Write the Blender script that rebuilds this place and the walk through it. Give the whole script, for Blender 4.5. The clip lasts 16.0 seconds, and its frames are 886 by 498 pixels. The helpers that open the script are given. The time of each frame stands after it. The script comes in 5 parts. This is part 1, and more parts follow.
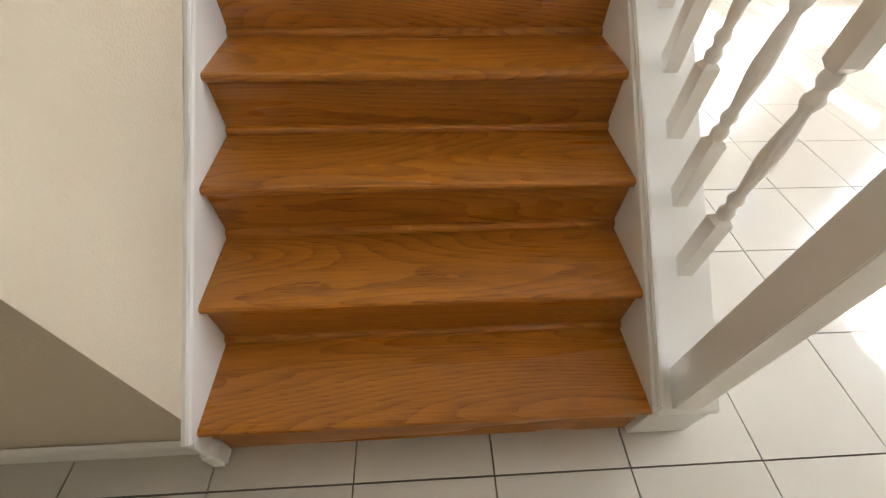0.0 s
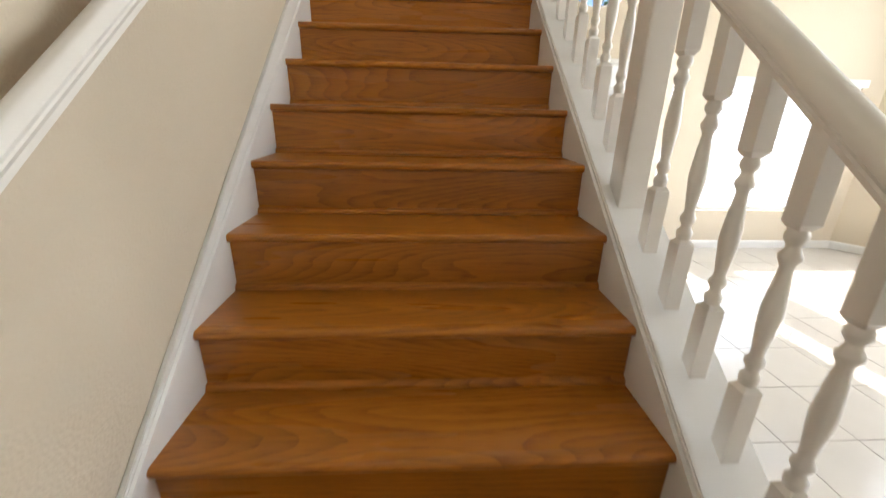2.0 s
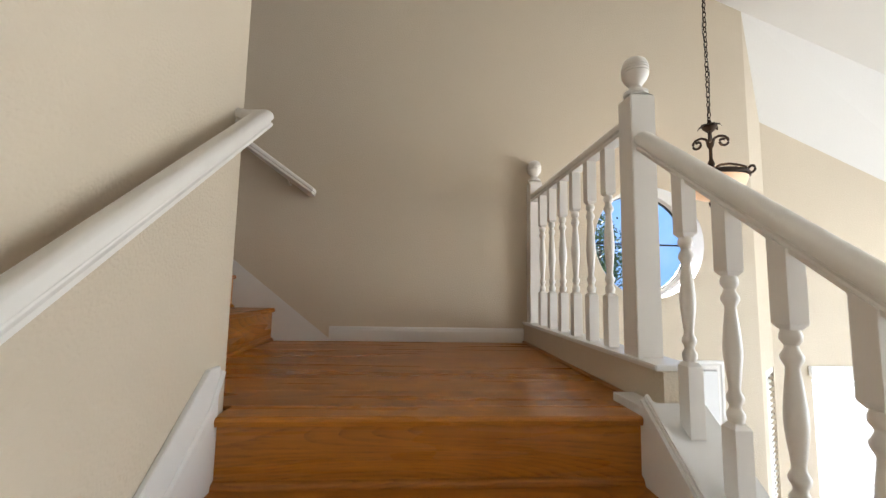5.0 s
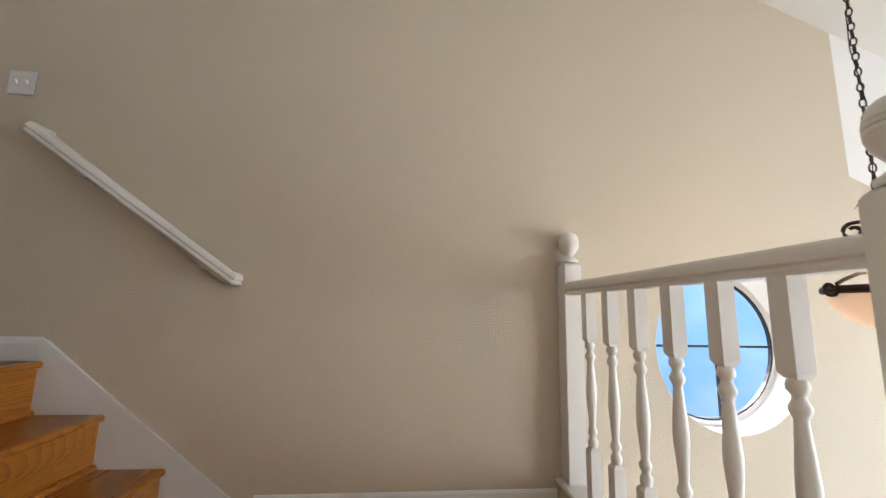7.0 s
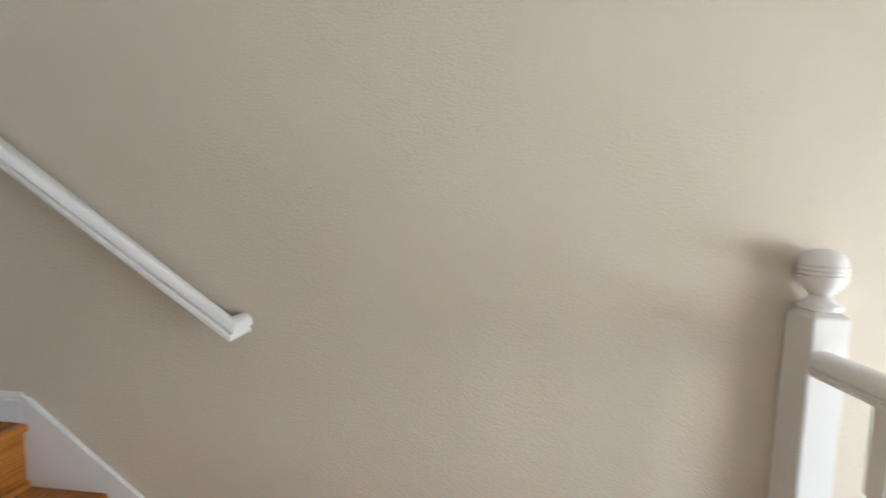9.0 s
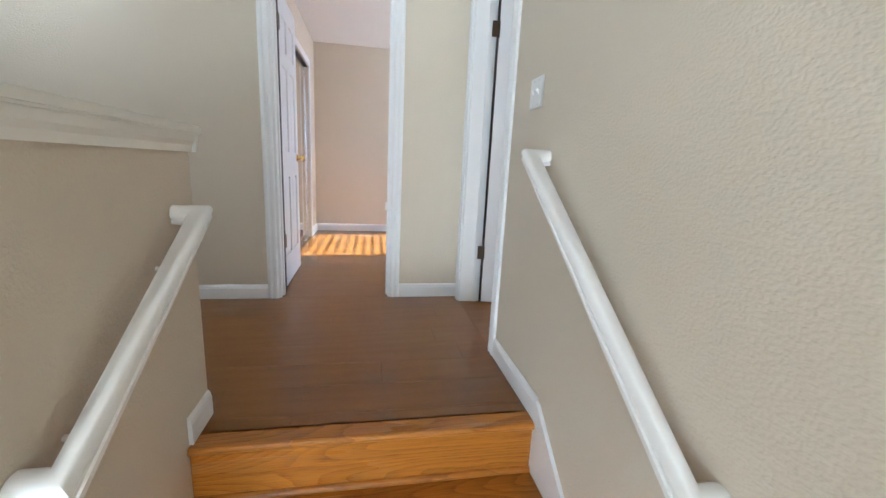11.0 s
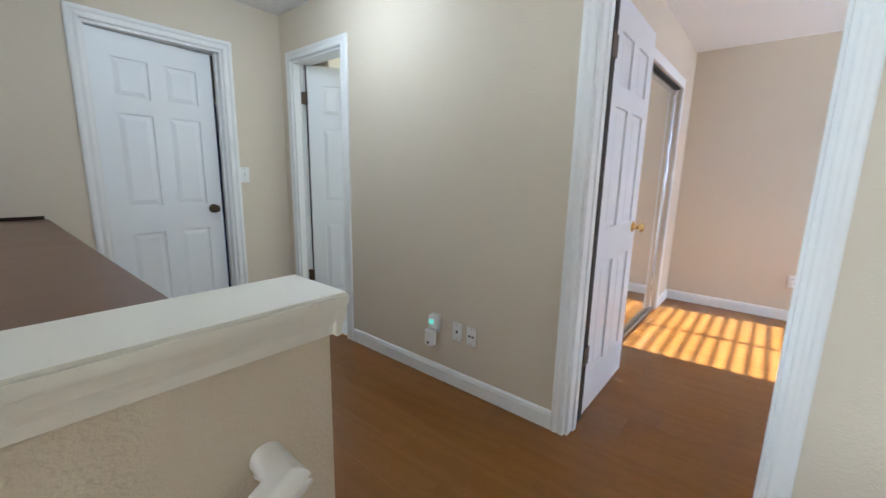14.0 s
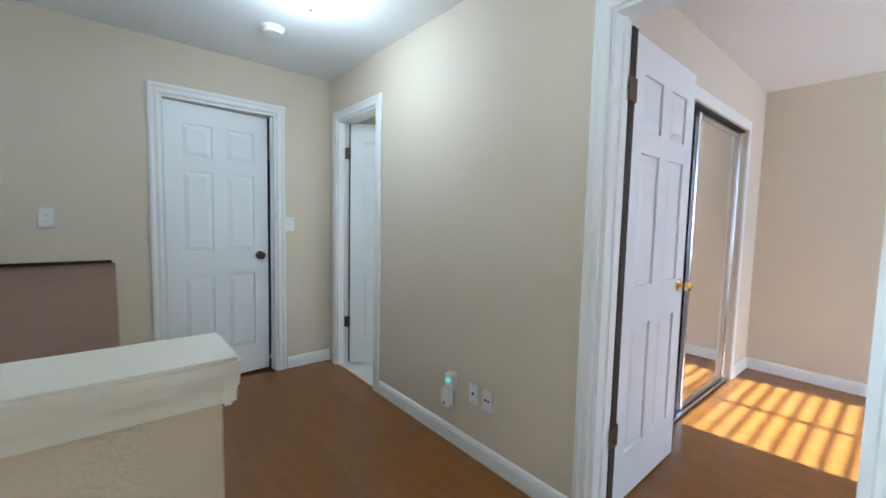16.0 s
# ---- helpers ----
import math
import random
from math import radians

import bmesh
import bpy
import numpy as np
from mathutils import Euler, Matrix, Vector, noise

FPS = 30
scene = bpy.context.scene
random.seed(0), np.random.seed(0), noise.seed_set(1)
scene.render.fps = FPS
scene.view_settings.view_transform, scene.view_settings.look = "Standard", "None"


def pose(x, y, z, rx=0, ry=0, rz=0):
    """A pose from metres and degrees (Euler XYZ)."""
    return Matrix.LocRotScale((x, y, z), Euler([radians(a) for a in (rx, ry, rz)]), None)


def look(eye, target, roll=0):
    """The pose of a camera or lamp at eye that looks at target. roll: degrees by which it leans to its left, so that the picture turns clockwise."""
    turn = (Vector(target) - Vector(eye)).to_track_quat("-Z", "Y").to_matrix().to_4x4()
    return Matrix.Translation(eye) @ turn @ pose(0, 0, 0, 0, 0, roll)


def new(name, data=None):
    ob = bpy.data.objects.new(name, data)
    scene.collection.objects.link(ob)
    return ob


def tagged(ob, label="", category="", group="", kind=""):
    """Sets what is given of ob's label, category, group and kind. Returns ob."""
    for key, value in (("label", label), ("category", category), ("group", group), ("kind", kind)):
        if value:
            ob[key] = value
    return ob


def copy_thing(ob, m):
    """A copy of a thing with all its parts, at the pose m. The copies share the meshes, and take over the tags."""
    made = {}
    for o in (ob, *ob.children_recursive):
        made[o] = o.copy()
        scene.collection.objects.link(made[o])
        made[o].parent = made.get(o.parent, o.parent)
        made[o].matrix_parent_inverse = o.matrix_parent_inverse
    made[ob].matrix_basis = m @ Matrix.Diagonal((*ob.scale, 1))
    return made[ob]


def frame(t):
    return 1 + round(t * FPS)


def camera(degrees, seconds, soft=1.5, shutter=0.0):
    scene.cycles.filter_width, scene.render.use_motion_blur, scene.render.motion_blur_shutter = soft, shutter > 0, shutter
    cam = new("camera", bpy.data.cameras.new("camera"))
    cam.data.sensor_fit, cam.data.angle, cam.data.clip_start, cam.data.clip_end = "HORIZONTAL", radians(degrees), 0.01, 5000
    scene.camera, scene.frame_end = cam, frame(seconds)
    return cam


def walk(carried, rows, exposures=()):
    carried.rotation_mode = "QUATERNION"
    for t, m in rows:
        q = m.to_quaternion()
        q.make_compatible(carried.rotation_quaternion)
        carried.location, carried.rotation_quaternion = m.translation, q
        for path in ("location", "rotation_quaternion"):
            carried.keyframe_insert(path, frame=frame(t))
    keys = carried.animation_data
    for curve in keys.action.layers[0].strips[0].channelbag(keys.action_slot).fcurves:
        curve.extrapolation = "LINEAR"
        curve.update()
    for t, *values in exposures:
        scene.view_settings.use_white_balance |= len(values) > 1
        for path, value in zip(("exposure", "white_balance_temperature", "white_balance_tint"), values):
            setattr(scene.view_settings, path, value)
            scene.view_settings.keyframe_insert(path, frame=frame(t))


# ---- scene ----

# ---- camera and walk ----
cam = camera(96.69, 16.0, soft=1.3, shutter=0.25)
PATH = [
    (0, (0.5965, -0.3303, 1.2815), (0.6952, 0.9713, -0.2338), 1.65),
    (0.5, (0.5537, -0.3201, 1.3625), (0.6696, 1.0340, -0.1048), 1.83),
    (1, (0.5388, -0.2784, 1.4272), (0.6395, 1.2772, 0.1742), 1.40),
    (1.5, (0.5777, -0.1377, 1.4725), (0.6810, 1.6142, 0.5132), 1.28),
    (2, (0.6002, 0.0860, 1.5278), (0.7109, 1.9659, 0.8541), 1.25),
    (2.5, (0.5620, 0.3645, 1.6570), (0.6692, 2.3284, 1.2944), 1.39),
    (3, (0.5580, 0.6091, 1.8140), (0.6724, 2.6013, 1.6793), 1.27),
    (3.5, (0.5641, 0.8324, 1.9545), (0.6587, 2.8298, 1.9931), 0.91),
    (4, (0.5180, 1.0322, 2.1118), (0.6355, 3.0240, 2.2492), 1.08),
    (4.2, (0.5383, 1.1041, 2.1777), (0.6485, 3.0948, 2.3359), 0.97),
    (6.3, (0.5131, 1.9484, 2.7853), (0.7023, 3.9143, 3.1006), 1.03),
    (6.5, (0.4995, 2.0354, 2.8004), (0.6931, 3.9928, 3.1626), 0.94),
    (7, (0.5556, 2.2432, 2.9750), (0.7489, 4.2099, 3.2824), 1.23),
    (7.5, (0.5753, 2.4878, 3.1339), (0.7813, 4.4473, 3.3794), 0.78),
    (8, (0.5596, 2.6723, 3.2117), (0.7967, 4.6424, 3.3860), 0.70),
    (8.5, (0.5960, 2.8640, 3.3062), (0.7864, 4.8540, 3.3120), 1.05),
    (9, (0.5041, 3.0039, 3.4199), (0.3182, 4.9879, 3.2491), 1.22),
    (9.5, (0.3519, 3.1468, 3.5457), (-0.5645, 4.9046, 3.2806), 2.30),
    (10, (0.3776, 3.2893, 3.6135), (-1.1262, 4.5656, 3.2827), 3.35),
    (10.2, (0.4245, 3.3481, 3.6306), (-1.2514, 4.3798, 3.2744), 3.48),
    (12.3, (-0.2180, 3.4990, 3.7020), (-2.1740, 3.5190, 3.2830), 2.30),
    (12.5, (-0.3290, 3.5040, 3.7290), (-2.2840, 3.4580, 3.3080), 2.20),
    (13, (-0.5740, 3.5000, 3.8000), (-2.4830, 3.0900, 3.3750), 1.60),
    (13.5, (-0.6520, 3.4520, 3.9300), (-2.4270, 2.6130, 3.5400), 1.40),
    (14, (-0.7040, 3.4860, 3.9620), (-2.2120, 2.2280, 3.5880), 1.20),
    (14.5, (-0.7250, 3.5490, 3.9730), (-2.0220, 2.0690, 3.6130), 1.20),
    (15, (-0.7320, 3.5820, 3.9760), (-1.9150, 2.0040, 3.6410), 1.10),
    (15.5, (-0.8160, 3.6280, 3.9710), (-1.9630, 2.0120, 3.7000), 1.00),
    (16, (-0.9650, 3.6240, 3.9850), (-2.2470, 2.0960, 3.8390), 1.30),
]
walk(cam, [(t, look(eye, target, roll)) for t, eye, target, roll in PATH],
     exposures=[(0.0, 2.4, 7000, 11), (2.5, 2.05, 6800, 11), (4.0, 1.92, 6550, 11), (6.5, 2.08, 6400, 13), (8.0, 2.2, 6050, 11), (9.0, 2.6, 5700, 9), (10.0, 3.1, 5450, 6), (12.5, 3.12, 5450, 5), (14.0, 3.12, 5400, 4), (16.0, 3.15, 5200, 1)])

# ---- plan, in metres ----
W = 1.204            # stair width
G, R = 0.255, 0.1912  # tread and riser of the lower flight
LAND = 2.103         # landing
HALL = 2.733         # upper floor
Y1 = 4.087           # wall behind the landing, with the round window
XH = -2.405          # hall wall with the sockets
Y0 = 0.372           # hall wall with the closed door
YP = 2.885           # stair side of the half wall
CEIL = 5.13
TREAD2 = (-0.38, -0.64, -0.905)  # noses of the upper flight
SUN = Vector((0.09, -1.0, -0.69)).normalized()

# ---- world, sun, large lights ----
world = bpy.data.worlds.new("sky")
scene.world = world
world.use_nodes = True
nt = world.node_tree
sky = nt.nodes.new("ShaderNodeTexSky")
sky.sky_type, sky.sun_disc = "NISHITA", False
sky.sun_elevation, sky.sun_rotation = math.asin(-SUN.z), math.atan2(-SUN.x, -SUN.y)
nt.links.new(sky.outputs[0], nt.nodes["Background"].inputs[0])
nt.nodes["Background"].inputs[1].default_value = 0.15
sun = new("sun", bpy.data.lights.new("sun", "SUN"))
sun.data.energy, sun.data.angle, sun.data.color = 5.0, radians(0.53), (1.0, 0.97, 0.93)
sun.matrix_world = look((0, 0, 20), Vector((0, 0, 20)) + SUN)


def window_light(name, eye, target, w, h, power, colour=(0.92, 0.96, 1.0)):
    """Daylight that comes in through an opening."""
    lamp = new(name, bpy.data.lights.new(name, "AREA"))
    lamp.data.shape, lamp.data.size, lamp.data.size_y, lamp.data.energy, lamp.data.color = "RECTANGLE", w, h, power, colour
    lamp.matrix_world = look(eye, target)
    lamp.visible_camera = True
    return lamp


window_light("daylight_bay", (4.5, 4.70, 1.15), (4.4, 0.0, 1.0), 1.7, 1.4, 6)
# added fill from the east for stair wall and treads, source unseen
window_light("fill_east", (6.18, 1.6, 2.05), (0.0, 1.6, 1.7), 3.4, 2.3, 30)
window_light("daylight_bedroom", (-4.6, 5.95, 4.2), (-4.4, 2.0, 3.6), 1.3, 1.2, 2.7, (1.0, 0.93, 0.98))
# fill lamp added to brighten the bathroom and its open door
window_light("fill_bath", (-3.55, -0.42, 4.3), (-3.0, 1.0, 3.8), 0.5, 0.7, 7.0, (0.86, 0.96, 1.0))
# side room fill, an added lamp out of view
window_light("fill_side_room", (-1.6, 6.70, 3.75), (-1.8, 4.0, 3.7), 1.2, 0.6, 2.2)
bulb = new("chandelier_bulb", bpy.data.lights.new("chandelier_bulb", "POINT"))
bulb.data.energy, bulb.data.shadow_soft_size, bulb.data.color = 1.8, 0.05, (1.0, 0.76, 0.52)
bulb.location = (2.07, 3.33, 3.13)

# ---- materials ----


def material(name, base, rough=0.5, metal=0.0, spots=0.0, spot_scale=3.0, bump=0.0, bump_scale=200.0, spec=0.5, coat=0.0):
    """Plain painted or metal surface with two scales of variation."""
    m = bpy.data.materials.new(name)
    m.use_nodes = True
    n, l = m.node_tree.nodes, m.node_tree.links
    b = n["Principled BSDF"]
    b.inputs["Roughness"].default_value, b.inputs["Metallic"].default_value = rough, metal
    b.inputs["Specular IOR Level"].default_value, b.inputs["Coat Weight"].default_value = spec, coat
    tc = n.new("ShaderNodeTexCoord")
    if spots:
        nz = n.new("ShaderNodeTexNoise")
        nz.inputs["Scale"].default_value, nz.inputs["Detail"].default_value = spot_scale, 6
        l.new(tc.outputs["Object"], nz.inputs["Vector"])
        mix = n.new("ShaderNodeMix")
        mix.data_type = "RGBA"
        mix.inputs["A"].default_value = (*[c * (1 - spots) for c in base], 1)
        mix.inputs["B"].default_value = (*[min(1, c * (1 + spots)) for c in base], 1)
        l.new(nz.outputs["Fac"], mix.inputs["Factor"])
        l.new(mix.outputs["Result"], b.inputs["Base Color"])
        mr = n.new("ShaderNodeMapRange")
        mr.inputs["To Min"].default_value, mr.inputs["To Max"].default_value = rough * 0.85, min(1, rough * 1.15)
        l.new(nz.outputs["Fac"], mr.inputs["Value"])
        l.new(mr.outputs["Result"], b.inputs["Roughness"])
    else:
        b.inputs["Base Color"].default_value = (*base, 1)
    if bump:
        nb = n.new("ShaderNodeTexNoise")
        nb.inputs["Scale"].default_value, nb.inputs["Detail"].default_value = bump_scale, 3
        l.new(tc.outputs["Object"], nb.inputs["Vector"])
        bp = n.new("ShaderNodeBump")
        bp.inputs["Strength"].default_value, bp.inputs["Distance"].default_value = bump, 0.004
        l.new(nb.outputs["Fac"], bp.inputs["Height"])
        l.new(bp.outputs["Normal"], b.inputs["Normal"])
    return m


def wood(name, dark, light, along, rough=0.35, vary=0.25, grain=26.0, cathedral=1.0):
    """Varnished wood with long grain along the axis 0, 1 or 2, cathedral figure and board-to-board variation."""
    m = bpy.data.materials.new(name)
    m.use_nodes = True
    n, l = m.node_tree.nodes, m.node_tree.links
    b = n["Principled BSDF"]
    tc, info, mp = n.new("ShaderNodeTexCoord"), n.new("ShaderNodeObjectInfo"), n.new("ShaderNodeMapping")
    stretch = [1.0, 1.0, 1.0]
    stretch[along] = 0.08 if cathedral >= 1 else 0.10
    mp.inputs["Scale"].default_value = stretch
    off = n.new("ShaderNodeVectorMath")
    off.operation = "MULTIPLY_ADD"
    comb = n.new("ShaderNodeCombineXYZ")
    for k in range(3):
        l.new(info.outputs["Random"], comb.inputs[k])
    off.inputs[1].default_value = (37.0, 53.0, 29.0)
    l.new(comb.outputs[0], off.inputs[0])
    l.new(tc.outputs["Object"], off.inputs[2])
    l.new(off.outputs[0], mp.inputs["Vector"])
    fine, broad, wave = n.new("ShaderNodeTexNoise"), n.new("ShaderNodeTexNoise"), n.new("ShaderNodeTexWave")
    fine.inputs["Scale"].default_value, fine.inputs["Detail"].default_value = grain * 9, 8
    broad.inputs["Scale"].default_value, broad.inputs["Detail"].default_value = grain * 0.35, 3
    wave.wave_type, wave.bands_direction = "BANDS", "DIAGONAL"
    wave.inputs["Scale"].default_value, wave.inputs["Distortion"].default_value = grain * 0.42 * cathedral, 9.0
    wave.inputs["Detail"].default_value, wave.inputs["Detail Scale"].default_value = 2.0, 1.2
    for t in (fine, broad, wave):
        l.new(mp.outputs[0], t.inputs["Vector"])

    def add(a, fa, c, fc):
        s, p = n.new("ShaderNodeMath"), n.new("ShaderNodeMath")
        s.operation, p.operation = "MULTIPLY", "MULTIPLY_ADD"
        l.new(a, s.inputs[0])
        s.inputs[1].default_value = fa
        l.new(c, p.inputs[0])
        p.inputs[1].default_value = fc
        l.new(s.outputs[0], p.inputs[2])
        return p.outputs[0]
    v = add(add(fine.outputs["Fac"], 0.76, broad.outputs["Fac"], 0.18), 1.0, wave.outputs["Fac"], 0.15)
    v = add(v, 1.0, info.outputs["Random"], vary)
    ramp = n.new("ShaderNodeValToRGB")
    ramp.color_ramp.elements[0].position, ramp.color_ramp.elements[1].position = (0.35, 0.78) if cathedral >= 1 else (0.32, 0.80)
    ramp.color_ramp.elements[0].color, ramp.color_ramp.elements[1].color = (*dark, 1), (*light, 1)
    l.new(v, ramp.inputs[0])
    l.new(ramp.outputs[0], b.inputs["Base Color"])
    b.inputs["Roughness"].default_value = rough
    mr = n.new("ShaderNodeMapRange")
    mr.inputs["To Min"].default_value, mr.inputs["To Max"].default_value = rough * 0.8, rough * 1.3
    l.new(broad.outputs["Fac"], mr.inputs["Value"])
    l.new(mr.outputs["Result"], b.inputs["Roughness"])
    bp = n.new("ShaderNodeBump")
    bp.inputs["Strength"].default_value, bp.inputs["Distance"].default_value = 0.12, 0.002
    l.new(fine.outputs["Fac"], bp.inputs["Height"])
    l.new(bp.outputs["Normal"], b.inputs["Normal"])
    return m


def oak(name, dark, light, along, rough=0.27):
    """Varnished plain-sawn oak: growth rings cut at a slant give cathedral arches, with short dark pores along the grain."""
    m = bpy.data.materials.new(name)
    m.use_nodes = True
    n, l = m.node_tree.nodes, m.node_tree.links
    b = n["Principled BSDF"]
    tc, info = n.new("ShaderNodeTexCoord"), n.new("ShaderNodeObjectInfo")

    def math_node(op, a, c=None, k=None):
        q = n.new("ShaderNodeMath")
        q.operation = op
        l.new(a, q.inputs[0])
        if c is not None:
            l.new(c, q.inputs[1])
        elif k is not None:
            q.inputs[1].default_value = k
        return q.outputs[0]

    def spread(vec, k):
        mp = n.new("ShaderNodeMapping")
        mp.inputs["Scale"].default_value = k
        l.new(vec, mp.inputs["Vector"])
        return mp.outputs[0]

    def noise(vec, scale, detail, out="Fac"):
        q = n.new("ShaderNodeTexNoise")
        q.inputs["Scale"].default_value, q.inputs["Detail"].default_value = scale, detail
        l.new(vec, q.inputs["Vector"])
        return q.outputs[out]

    def axis(a, other):
        k = [other, other, other]
        k[along] = a
        return k
    # every board is cut from another place of the log
    shift = n.new("ShaderNodeCombineXYZ")
    for k, f in enumerate((31.7, 17.3, 23.9)):
        l.new(math_node("MULTIPLY", info.outputs["Random"], k=f), shift.inputs[k])
    at = n.new("ShaderNodeVectorMath")
    at.operation = "ADD"
    l.new(tc.outputs["Object"], at.inputs[0])
    l.new(shift.outputs[0], at.inputs[1])
    p = at.outputs[0]
    # rings: slow wander of the log plus a fine wobble
    slow = noise(spread(p, axis(0.42, 3.0)), 1.0, 1)
    wob = noise(spread(p, axis(4.0, 16.0)), 1.0, 3)
    r = math_node("ADD", math_node("MULTIPLY", slow, k=58.0), math_node("MULTIPLY", wob, k=1.3))
    saw = math_node("FRACT", r)
    late = math_node("POWER", saw, k=2.2)
    pores = noise(spread(p, axis(16.0, 620.0)), 1.0, 3)
    fine = noise(spread(p, axis(5.0, 190.0)), 1.0, 4)
    tone = noise(spread(p, axis(0.8, 9.0)), 1.0, 2)
    pr = n.new("ShaderNodeMapRange")
    pr.inputs["From Min"].default_value, pr.inputs["From Max"].default_value = 0.52, 0.70
    l.new(pores, pr.inputs["Value"])
    v = math_node("MULTIPLY", late, k=0.17)
    v = math_node("ADD", v, math_node("MULTIPLY", math_node("MULTIPLY", pr.outputs[0], math_node("ADD", late, k=0.45)), k=0.30))
    v = math_node("ADD", v, math_node("MULTIPLY", fine, k=0.36))
    v = math_node("ADD", v, math_node("MULTIPLY", tone, k=0.34))
    v = math_node("ADD", v, math_node("MULTIPLY", info.outputs["Random"], k=0.12))
    ramp = n.new("ShaderNodeValToRGB")
    ramp.color_ramp.elements[0].position, ramp.color_ramp.elements[1].position = 0.28, 0.86
    ramp.color_ramp.elements[0].color, ramp.color_ramp.elements[1].color = (*light, 1), (*dark, 1)
    l.new(v, ramp.inputs[0])
    l.new(ramp.outputs[0], b.inputs["Base Color"])
    mr = n.new("ShaderNodeMapRange")
    mr.inputs["To Min"].default_value, mr.inputs["To Max"].default_value = rough * 0.8, rough * 1.3
    l.new(tone, mr.inputs["Value"])
    l.new(mr.outputs[0], b.inputs["Roughness"])
    bp = n.new("ShaderNodeBump")
    bp.inputs["Strength"].default_value, bp.inputs["Distance"].default_value = 0.10, 0.002
    bp.invert = True
    l.new(pr.outputs[0], bp.inputs["Height"])
    l.new(bp.outputs["Normal"], b.inputs["Normal"])
    return m


def glow(name, colour, strength):
    m = bpy.data.materials.new(name)
    m.use_nodes = True
    b = m.node_tree.nodes["Principled BSDF"]
    b.inputs["Base Color"].default_value, b.inputs["Emission Color"].default_value = (*colour, 1), (*colour, 1)
    b.inputs["Emission Strength"].default_value = strength
    return m


def glass(name, tint=(0.97, 0.99, 1.0)):
    m = bpy.data.materials.new(name)
    m.use_nodes = True
    b = m.node_tree.nodes["Principled BSDF"]
    b.inputs["Base Color"].default_value, b.inputs["Roughness"].default_value = (*tint, 1), 0.01
    b.inputs["Transmission Weight"].default_value, b.inputs["IOR"].default_value = 1.0, 1.02
    return m


PAINT = material("cream_wall_paint", (0.66, 0.575, 0.455), 0.62, spots=0.025, spot_scale=2.2, bump=0.62, bump_scale=125, spec=0.3)
WHITE_CEIL = material("white_ceiling_paint", (0.82, 0.81, 0.79), 0.8, spots=0.015, spot_scale=1.5, bump=0.25, bump_scale=90, spec=0.2)
TRIM = material("white_gloss_trim", (0.80, 0.79, 0.77), 0.33, spots=0.02, spot_scale=5, bump=0.04, bump_scale=60)
RAIL = material("white_rail_paint", (0.83, 0.80, 0.76), 0.3, spots=0.03, spot_scale=7, bump=0.06, bump_scale=45)
DOOR = material("white_door_paint", (0.80, 0.81, 0.82), 0.42, spots=0.015, spot_scale=4, bump=0.08, bump_scale=140)
CAP = material("cream_white_cap_paint", (0.78, 0.75, 0.67), 0.4, spots=0.03, spot_scale=6, bump=0.1, bump_scale=80)
OAK_X = oak("varnished_oak_across", (0.165, 0.046, 0.005), (0.56, 0.212, 0.025), 0)
OAK_Y = oak("varnished_oak_lengthwise", (0.165, 0.046, 0.005), (0.56, 0.212, 0.025), 1)
LAMINATE = wood("red_brown_laminate", (0.180, 0.067, 0.010), (0.228, 0.093, 0.017), 1, 0.16, vary=0.06, grain=30, cathedral=0.5)
lam = LAMINATE.node_tree.nodes["Principled BSDF"].inputs
lam["Specular IOR Level"].default_value = 0.36
lam["Coat Weight"].default_value, lam["Coat Roughness"].default_value = 0.2, 0.6
LEDGE = material("dark_brown_laminate_top", (0.135, 0.062, 0.034), 0.33, spots=0.10, spot_scale=9, bump=0.03, bump_scale=60)
TILE = material("cream_ceramic_tile", (0.56, 0.525, 0.475), 0.17, spots=0.05, spot_scale=5, bump=0.04, bump_scale=30)
GROUT = material("dark_grout", (0.16, 0.13, 0.10), 0.9, spots=0.2, spot_scale=20)
BATH_TILE = material("pale_bath_tile", (0.62, 0.62, 0.60), 0.3, spots=0.05, spot_scale=6)
BRASS = material("polished_brass", (0.78, 0.55, 0.22), 0.22, 1.0, spots=0.08, spot_scale=30)
ANTIQUE = material("antique_brass", (0.075, 0.045, 0.022), 0.48, 0.35, spots=0.2, spot_scale=40)
IRON = material("dark_bronze_iron", (0.045, 0.028, 0.018), 0.5, 0.7, spots=0.3, spot_scale=30)
CHROME = material("brushed_aluminium", (0.72, 0.73, 0.75), 0.25, 1.0, spots=0.05, spot_scale=20)
MIRROR = material("silvered_mirror", (0.93, 0.94, 0.94), 0.01, 1.0)
PLASTIC = material("white_plastic", (0.82, 0.81, 0.78), 0.35, spots=0.01, spot_scale=10)
SLOT = material("dark_slot", (0.03, 0.03, 0.03), 0.6)
BLIND = material("white_blind_slat", (0.85, 0.86, 0.86), 0.5, spots=0.02, spot_scale=8)
BULB_GLASS = glow("lit_opal_glass", (0.95, 0.98, 1.0), 1.7)
WARM_GLASS = glow("warm_lit_alabaster", (1.0, 0.66, 0.42), 0.05)
GREEN_LED = glow("green_led", (0.25, 0.8, 0.62), 0.075)
# self-lit backdrop colour: haze and outdoor brightness painted as mottled blue emission
FAR_GLOW = glow("glowing_blue_backdrop", (0.30, 0.50, 0.85), 0.075)
fn, fl = FAR_GLOW.node_tree.nodes, FAR_GLOW.node_tree.links
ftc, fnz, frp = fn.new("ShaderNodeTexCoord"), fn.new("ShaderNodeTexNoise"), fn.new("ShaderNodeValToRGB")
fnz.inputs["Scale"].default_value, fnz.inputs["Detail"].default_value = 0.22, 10
